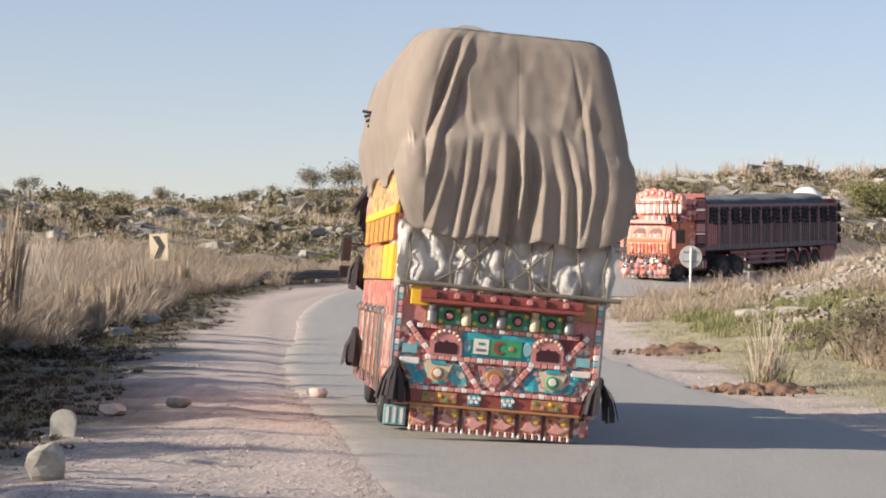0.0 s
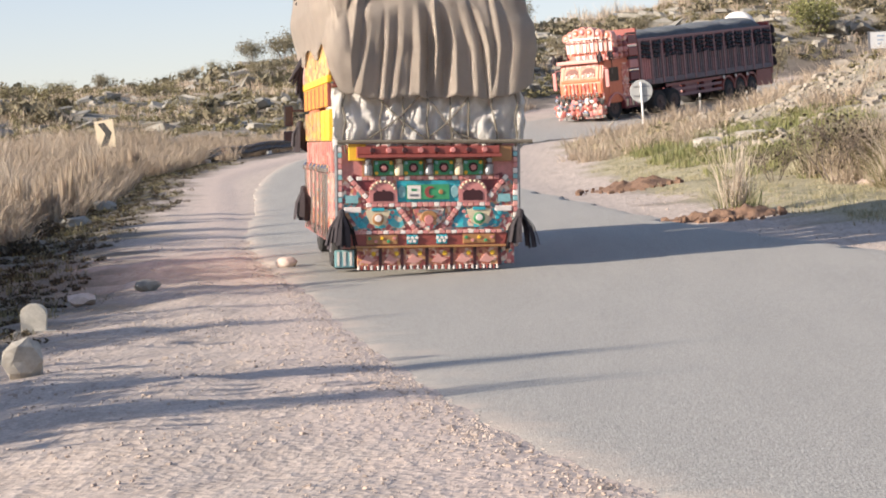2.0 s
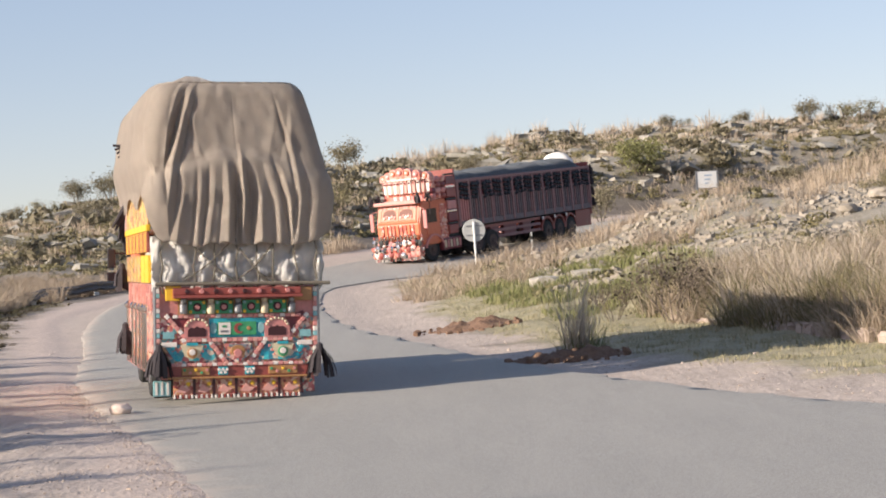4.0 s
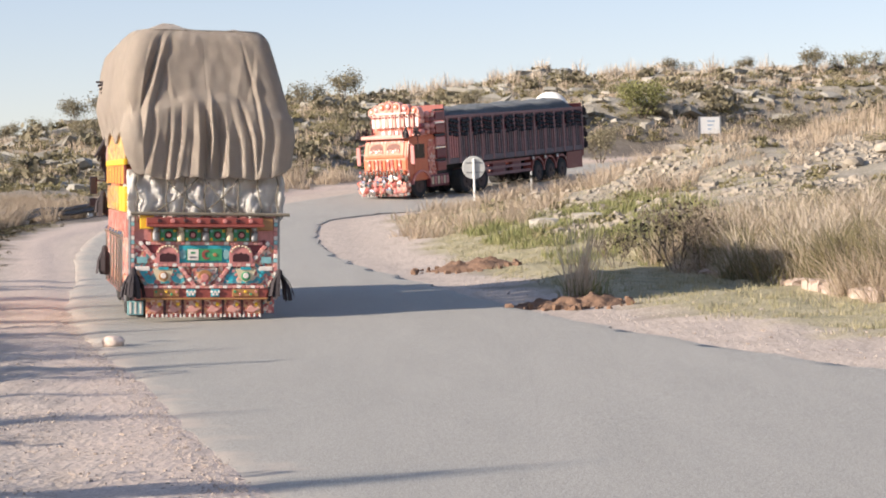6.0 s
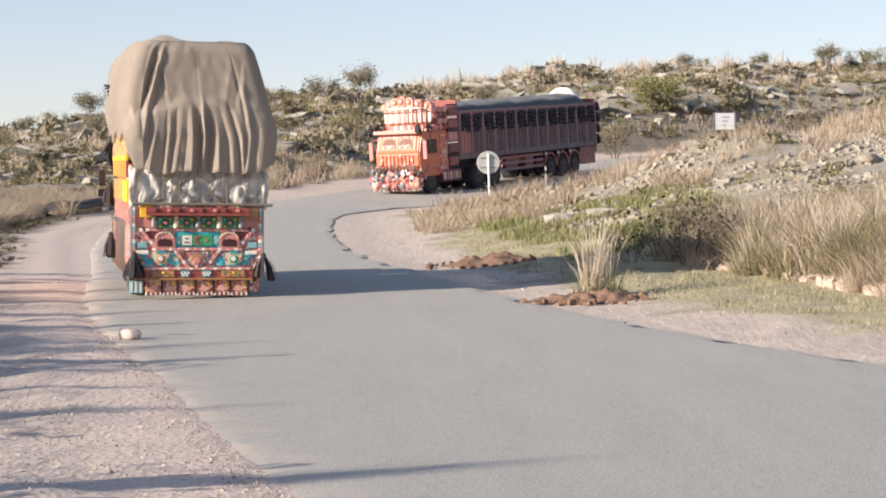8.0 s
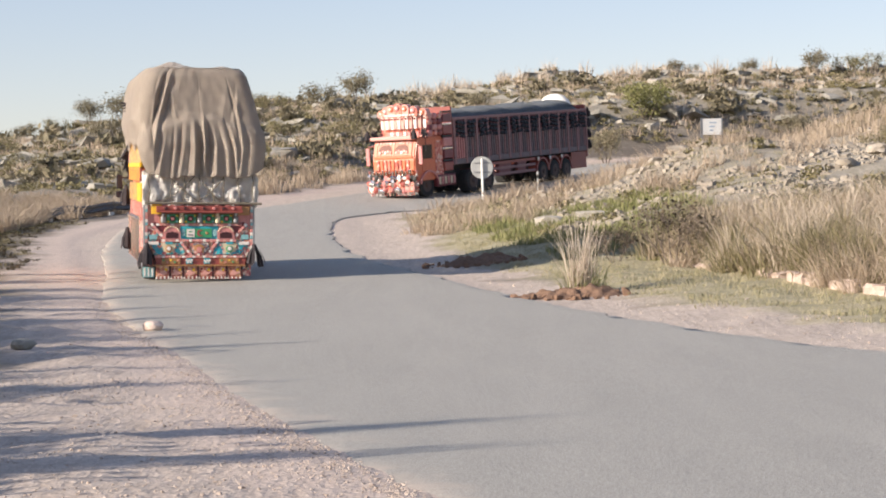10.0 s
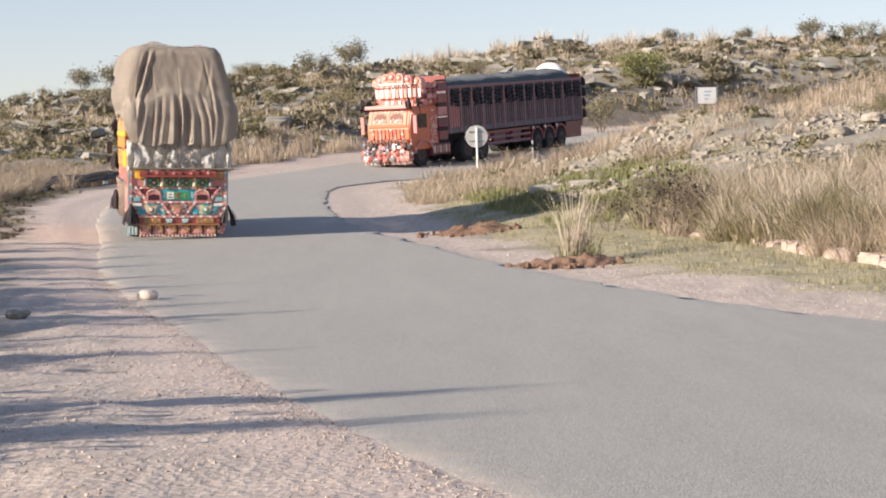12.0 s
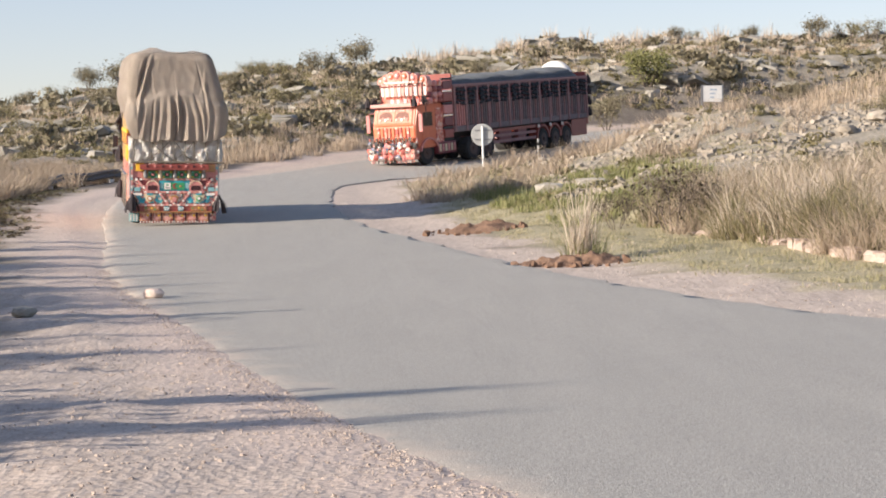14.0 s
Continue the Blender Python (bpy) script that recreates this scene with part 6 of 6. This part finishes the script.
for i, (x, y, size) in enumerate(((-8.0, 7.6, 0.9), (-9.4, 13.6, 0.85), (-10.0, 19.0, 0.8), (-10.2, 20.8, 1.0), (-10.6, 22.9, 0.85), (-11.0, 24.6, 1.0), (-11.6, 26.8, 0.9))):
    tagged(copy_thing(sapling, pose(x, y, at_ground(x, y) - 0.05, 0, 0, 70 * i) @ Matrix.Diagonal((size, size, size, 1))), group="roadside trees")

# reed clump in its dug heap, and the second heap
def heap(name, x, y, size, h, seed, label):
    n = 36
    u, v = np.meshgrid(np.linspace(-1, 1, n + 1), np.linspace(-1, 1, n + 1))
    r = np.hypot(u, v)
    px, py = x + u * size[0] / 2, y + v * size[1] / 2
    lift = np.clip(1 - r, 0, 1) ** 0.9 * h * (0.8 + 0.6 * waves(u, v, seed, 0.9, 3)) + 0.035 * waves(u, v, seed + 1, 0.22, 2) * (r < 0.95)
    z = ground_z(px, py) + np.where(r < 1, lift, -0.1)
    idx = np.arange((n + 1) ** 2).reshape(n + 1, n + 1)
    faces = np.stack([idx[:-1, :-1], idx[:-1, 1:], idx[1:, 1:], idx[1:, :-1]], -1).reshape(-1, 4)
    ob = mesh_object(name, np.stack([px.ravel(), py.ravel(), z.ravel()], 1), faces.tolist(), SOIL_RED, True)
    return tagged(ob, label, "soil")


heap("soil_mound", 2.3, 35.5, (2.1, 1.2), 0.22, 3, "heap of dug reddish soil and roots")
heap("soil_mound", 0.9, 47.6, (2.2, 1.4), 0.26, 5, "low heap of dug reddish soil")
lumps("soil_clods", np.array([(2.3 + 1.1 * math.cos(k) * ((k * 37) % 10) / 9, 35.4 + 0.7 * math.sin(k * 1.7), 0.8) for k in range(60)] + [(0.7 + 1.2 * math.cos(k * 1.3), 47.4 + 0.8 * math.sin(k), 0.8) for k in range(50)]), 0.06, 0.7, SOIL_RED, "clods of red soil round the heaps", 50, "soil")
blades("reed_clump", np.array([(2.55 + 0.12 * math.cos(k), 36.0 + 0.12 * math.sin(k), 1.0) for k in range(5)]), 30, 1.75, 0.16, 0.014, REED, "tall pale reed clump growing from the soil heap", 51, 0.42)
blades("reed_clump", np.array([(2.45, 36.0, 1.0), (2.7, 36.1, 1.0)]), 60, 0.7, 0.30, 0.018, WEED, "green shoots round the reed clump", 52, 0.7)

# stones of their own
rock("road_stone", -4.36, 28.1, (0.28, 0.22, 0.16), 2, STONE_WARM, "pale rounded stone lying on the asphalt", sink=0.1)
rock("verge_rock", -3.85, 13.4, (0.33, 0.28, 0.34), 5, STONE, "pale angular rock on the verge", turn=30)
rock("verge_rock", -5.4, 23.9, (0.32, 0.3, 0.18), 7, STONE_GREY, "small dark rock on the gravel")
rock("verge_rock", -5.75, 22.1, (0.34, 0.3, 0.16), 8, STONE_WARM, "flat pale rock on the gravel")
rock("bank_boulder", 3.0, 56.2, (0.9, 0.5, 0.42), 11, STONE, "pale boulder on the grass bank")
rock("bank_boulder", 4.2, 56.6, (1.0, 0.5, 0.3), 12, STONE, "flat pale boulder on the grass bank")
for k, (x, y, s) in enumerate(((8.4, 70.2, 1.5), (7.4, 68.5, 1.1), (9.6, 71.5, 1.3), (6.4, 66.6, 0.9), (10.8, 72.5, 1.0), (8.9, 67.0, 1.0), (12.4, 60.5, 1.3), (13.6, 61.5, 1.5), (5.9, 63, 0.8))):
    rock("bank_boulder", x, y, (s * 0.6, s * 0.4, s * 0.25), 20 + k, BANK_STONE, "buff broken boulder on the rocky bank", turn=k * 40)
for k, (x, y) in enumerate(((-11.7, 43.8), (-12.8, 50.5), (-14.6, 58.0), (-15.6, 63.0))):
    rock("fallen_slab", x, y, (1.0 + 0.2 * k, 0.5, 0.3), 40 + k, STONE_GREY, "tilted grey slab at the foot of the grass bank", turn=70 + 9 * k)


def milestone(x, y):
    e = thing("milestone", pose(x, y, at_ground(x, y) - 0.02, 0, 0, 12), "whitewashed round-topped marker stone on the verge", "milestone")
    pts = [(-0.12, 0), (0.12, 0), (0.125, 0.20)] + [(0.125 * math.cos(a), 0.22 + 0.09 * math.sin(a)) for a in np.linspace(0.1, math.pi - 0.1, 9)] + [(-0.125, 0.20)]
    bm = bmesh.new()
    outline(bm, pts, 0.14, pose(0, -0.07, 0))
    bmesh.ops.bevel(bm, geom=[ed for ed in bm.edges], offset=0.015, segments=2, affect="EDGES")
    part("stone", bm, paint("whitewash", (0.62, 0.58, 0.50), 0.6, 0.9), e)
    bm = bmesh.new()
    box(bm, -0.2, 0.2, -0.12, 0.12, -0.05, 0.05, 0.02)
    part("base", bm, STONE_GREY, e)


milestone(-5.14, 18.1)


# low wall of whitewashed stones along the right verge
def low_wall():
    e = thing("low_wall", pose(0, 0, 0), "low wall of rose-white stones half hidden by grass", "wall")
    rng = random.Random(3)
    wall = spline([(5.15, 43.6), (5.9, 40.0), (6.7, 36.3), (7.45, 32.8), (8.4, 29.0), (9.4, 25.5)], 9)
    for i, (p, q) in enumerate(zip(wall, wall[1:])):
        if i % 9 in (3, 7) and i < 30:
            continue
        c, d = (p + q) / 2, q - p
        length, turn = float(np.hypot(*d)), math.atan2(d[1], d[0])
        bm = bmesh.new()
        h = rng.uniform(0.08, 0.24)
        box(bm, -length / 2 + 0.01, length / 2 - 0.01, -0.15, 0.15, 0, h + 0.12, 0.04)
        for v in bm.verts:
            v.co += Vector((rng.uniform(-0.05, 0.05), rng.uniform(-0.04, 0.04), rng.uniform(-0.05, 0.03)))
        o = part("stone", bm, WALL_STONE, e)
        o.matrix_basis = Matrix.Translation((c[0], c[1], float(grade(c[1])) - 0.05 + 0.06 * smooth(24, 46, c[1]))) @ Matrix.Rotation(turn, 4, "Z")


low_wall()


# signs and posts
SIGN_GREY = paint("sign_back_grey", (0.52, 0.52, 0.50), 0.8, 0.5, 0.3)
SIGN_WHITE = paint("sign_white", (0.75, 0.75, 0.73), 0.85, 0.5)
SIGN_YELLOW = paint("sign_yellow", (0.60, 0.50, 0.35), 0.8, 0.55)
SIGN_BLACK = paint("sign_black", (0.03, 0.028, 0.025), 0.7, 0.6)


def round_sign():
    z = at_ground(1.5, 77.5)
    e = thing("round_sign", pose(1.5, 77.5, z, 0, 0, 4), "round traffic sign seen from its grey back", "road sign")
    bm = bmesh.new()
    lathe(bm, [(0.43, 0), (0.44, 0.015), (0.44, 0.03), (0.42, 0.035)], pose(0, 0.05, 4.52 - z, -90), 32)
    part("disc", bm, SIGN_GREY, e)
    bm = bmesh.new()
    rod(bm, (0.02, 0.0, -0.2), (0, 0, 4.86 - z), 0.045, n=10)
    part("post", bm, SIGN_WHITE, e)
    for dz in (-0.18, 0.18):
        bm = bmesh.new()
        box(bm, -0.3, 0.3, 0.02, 0.05, 4.52 - z + dz - 0.02, 4.52 - z + dz + 0.02)
        part("bracket", bm, STEEL, e)


def chevron_sign():
    x, y, z = -18.6, 73.9, at_ground(-18.6, 73.9)
    e = thing("chevron_sign", pose(x, y, z, 0, 0, -4), "yellow bend sign with a black chevron, leaning on its post", "road sign")
    up = 3.93 - z
    lean = pose(0, 0, up, 0, -6)
    bm = bmesh.new()
    box(bm, -0.36, 0.36, -0.015, 0.015, -0.52, 0.52, 0.006, lean)
    plate = part("plate", bm, SIGN_YELLOW, e)
    bm = bmesh.new()
    outline(bm, [(-0.24, 0.44), (0.02, 0.44), (0.26, 0.02), (0.02, -0.44), (-0.24, -0.44), (0.0, 0.02)][::-1], 0.006, lean @ pose(0, -0.024, 0))
    bmesh.ops.recalc_face_normals(bm, faces=bm.faces[:])
    part("chevron", bm, SIGN_BLACK, plate)
    bm = bmesh.new()
    rod(bm, (-0.05, 0.05, -0.3), (0.06, 0.04, up + 0.45), 0.035, n=8)
    part("post", bm, STEEL, e)


def notice_board():
    x, y = 12.6, 93.0
    z = at_ground(x, y)
    e = thing("notice_board", pose(x, y, z, 0, 0, 10), "white notice board on two posts by the upper road", "sign board")
    up = 6.85 - z
    bm = bmesh.new()
    box(bm, -0.46, 0.46, -0.02, 0.02, up - 0.38, up + 0.38, 0.006)
    panel = part("panel", bm, SIGN_WHITE, e)
    bm = bmesh.new()
    for k in range(3):
        box(bm, -0.12, 0.22 - 0.08 * k, -0.03, -0.021, up + 0.16 - 0.18 * k, up + 0.22 - 0.18 * k)
    part("mark", bm, paint("faded_blue", (0.35, 0.45, 0.58)), panel)
    for sx in (-0.5, 0.5):
        bm = bmesh.new()
        box(bm, sx - 0.04, sx + 0.04, -0.03, 0.05, -0.3, up + 0.42, 0.008)
        part("post", bm, STEEL, e)


def marker_post(x, y, h):
    e = thing("marker_post", pose(x, y, at_ground(x, y) - 0.1), "thin grey delineator post beside the bend", "post", "delineator posts")
    bm = bmesh.new()
    box(bm, -0.035, 0.035, -0.035, 0.035, 0, h, 0.008)
    part("shaft", bm, SIGN_GREY, e)
    bm = bmesh.new()
    box(bm, -0.039, 0.039, -0.039, 0.039, h * 0.8, h * 0.9)
    part("band", bm, SIGN_BLACK, e)


round_sign(), chevron_sign(), notice_board()
for x, y, h in ((4.0, 84.5, 1.5), (6.2, 88.4, 1.3), (9.2, 94.0, 1.2)):
    marker_post(x, y, h)


# crash barrier round the outside of the bend
def crash_barrier():
    e = thing("crash_barrier", pose(0, 0, 0), "dented grey crash barrier on banded posts round the bend", "guard rail")
    line = spline([(-17.6, 63.5), (-17.1, 68.0), (-16.4, 72.5), (-15.2, 76.5), (-13.4, 80.0), (-11.2, 83.6)], 6)
    zs = ground_z(line[:, 0], line[:, 1]) - 0.22
    prof = [(0.0, 0.40), (0.07, 0.47), (0.0, 0.57), (0.07, 0.67), (0.0, 0.74)]
    for i in range(0, len(line) - 1, 6):
        bm = bmesh.new()
        rings = []
        for j in range(i, min(i + 7, len(line))):
            d = line[min(j + 1, len(line) - 1)] - line[max(j - 1, 0)]
            side = np.array([d[1], -d[0]]) / np.hypot(*d)
            sag = 0.05 * math.sin(j * 1.7) - (0.25 if j == 0 else 0)
            rings.append([bm.verts.new((line[j][0] + side[0] * o, line[j][1] + side[1] * o, zs[j] + h + sag)) for o, h in prof])
        for a, b in zip(rings, rings[1:]):
            for k in range(len(prof) - 1):
                bm.faces.new((a[k], b[k], b[k + 1], a[k + 1]))
        bmesh.ops.solidify(bm, geom=bm.faces[:], thickness=0.012)
        part("rail", bm, STEEL, e)
    for j in range(0, len(line), 3):
        bm = bmesh.new()
        box(bm, -0.09, 0.09, -0.07, 0.07, -0.2, 0.62, 0.015)
        post = part("post", bm, CHASSIS, e)
        post.matrix_basis = pose(line[j][0] - 0.1, line[j][1], zs[j], 0, 0, 30)
        bm = bmesh.new()
        box(bm, -0.094, 0.094, -0.074, 0.074, 0.12, 0.34, 0.01)
        part("band", bm, SIGN_WHITE, post)


crash_barrier()


# ---- what moves ----
AWAY = [(0, -1.25, 21.43), (0.5, -1.46, 22.37), (1, -1.65, 23.27), (1.5, -1.85, 24.21), (2, -2.04, 25.16), (2.5, -2.26, 26.16), (3, -2.48, 27.21), (3.5, -2.68, 28.26),
        (4.2, -2.94, 29.61), (5.2, -3.36, 31.45), (6.3, -3.82, 33.48), (7, -4.14, 34.92), (7.7, -4.45, 36.31), (8.7, -4.82, 38.6), (9.8, -5.23, 41.12), (10.5, -5.62, 43.36),
        (11, -5.84, 44.42), (11.5, -6.09, 45.69), (12, -6.32, 46.81), (12.5, -6.53, 47.93), (13, -6.79, 49.47), (13.5, -7.02, 50.81), (14, -7.3, 52.47)]
BACK = [(0, 3.86), (1, 3.05), (2, 2.5), (3, 1.95), (4.2, 1.1), (5.2, 0.5), (6.3, 0.1), (7, 0.0), (14, 0.0)]


def motions():
    at, ax, ay = np.array(AWAY).T
    rows = []
    for t, x, y in AWAY:
        climb = math.degrees(math.atan2(float(grade(y + 5) - grade(y)), 5))
        lean = float(np.interp(t, [0, 4, 6.5, 14], [2.5, 2.4, 1.0, 1.0]))
        rows.append((t, pose(x, y, float(grade(y)) + 0.045, climb, lean, float(np.interp(t, [0, 7, 14], [12.5, 12.5, 10.5])))))
    walk(cargo_truck, rows)
    times = np.linspace(0, 14, 43)
    gone = np.interp(times, at, np.cumsum(np.hypot(np.diff(ax, prepend=ax[0]), np.diff(ay, prepend=ay[0]))))
    for w in cargo_wheels:
        x, y, z = w.matrix_basis.translation
        walk(w, [(float(t), pose(x, y, z, -math.degrees(g / 0.51))) for t, g in zip(times, gone)])
    bt, bs = np.array(BACK).T
    turn = radians(29)
    rows = []
    for t in np.linspace(0, 14, 29):
        s = float(np.interp(t, bt, bs))
        x, y = -2.22 + s * math.sin(turn), 88.4 + s * math.cos(turn)
        climb = math.degrees(math.atan2(float(grade(y + 13) - grade(y + 1)), 12 / math.cos(turn)))
        rows.append((float(t), pose(x, y, float(grade(y)) + 0.045, climb, 0, -29)))
    walk(trailer_truck, rows)
    for i, w in enumerate(trailer_wheels):
        base = w.matrix_basis.copy()
        walk(w, [(float(t), base @ pose(0, 0, 0, math.degrees(float(np.interp(t, bt, bs)) - 3.86) / -0.52)) for t in np.linspace(0, 14, 43)])


motions()
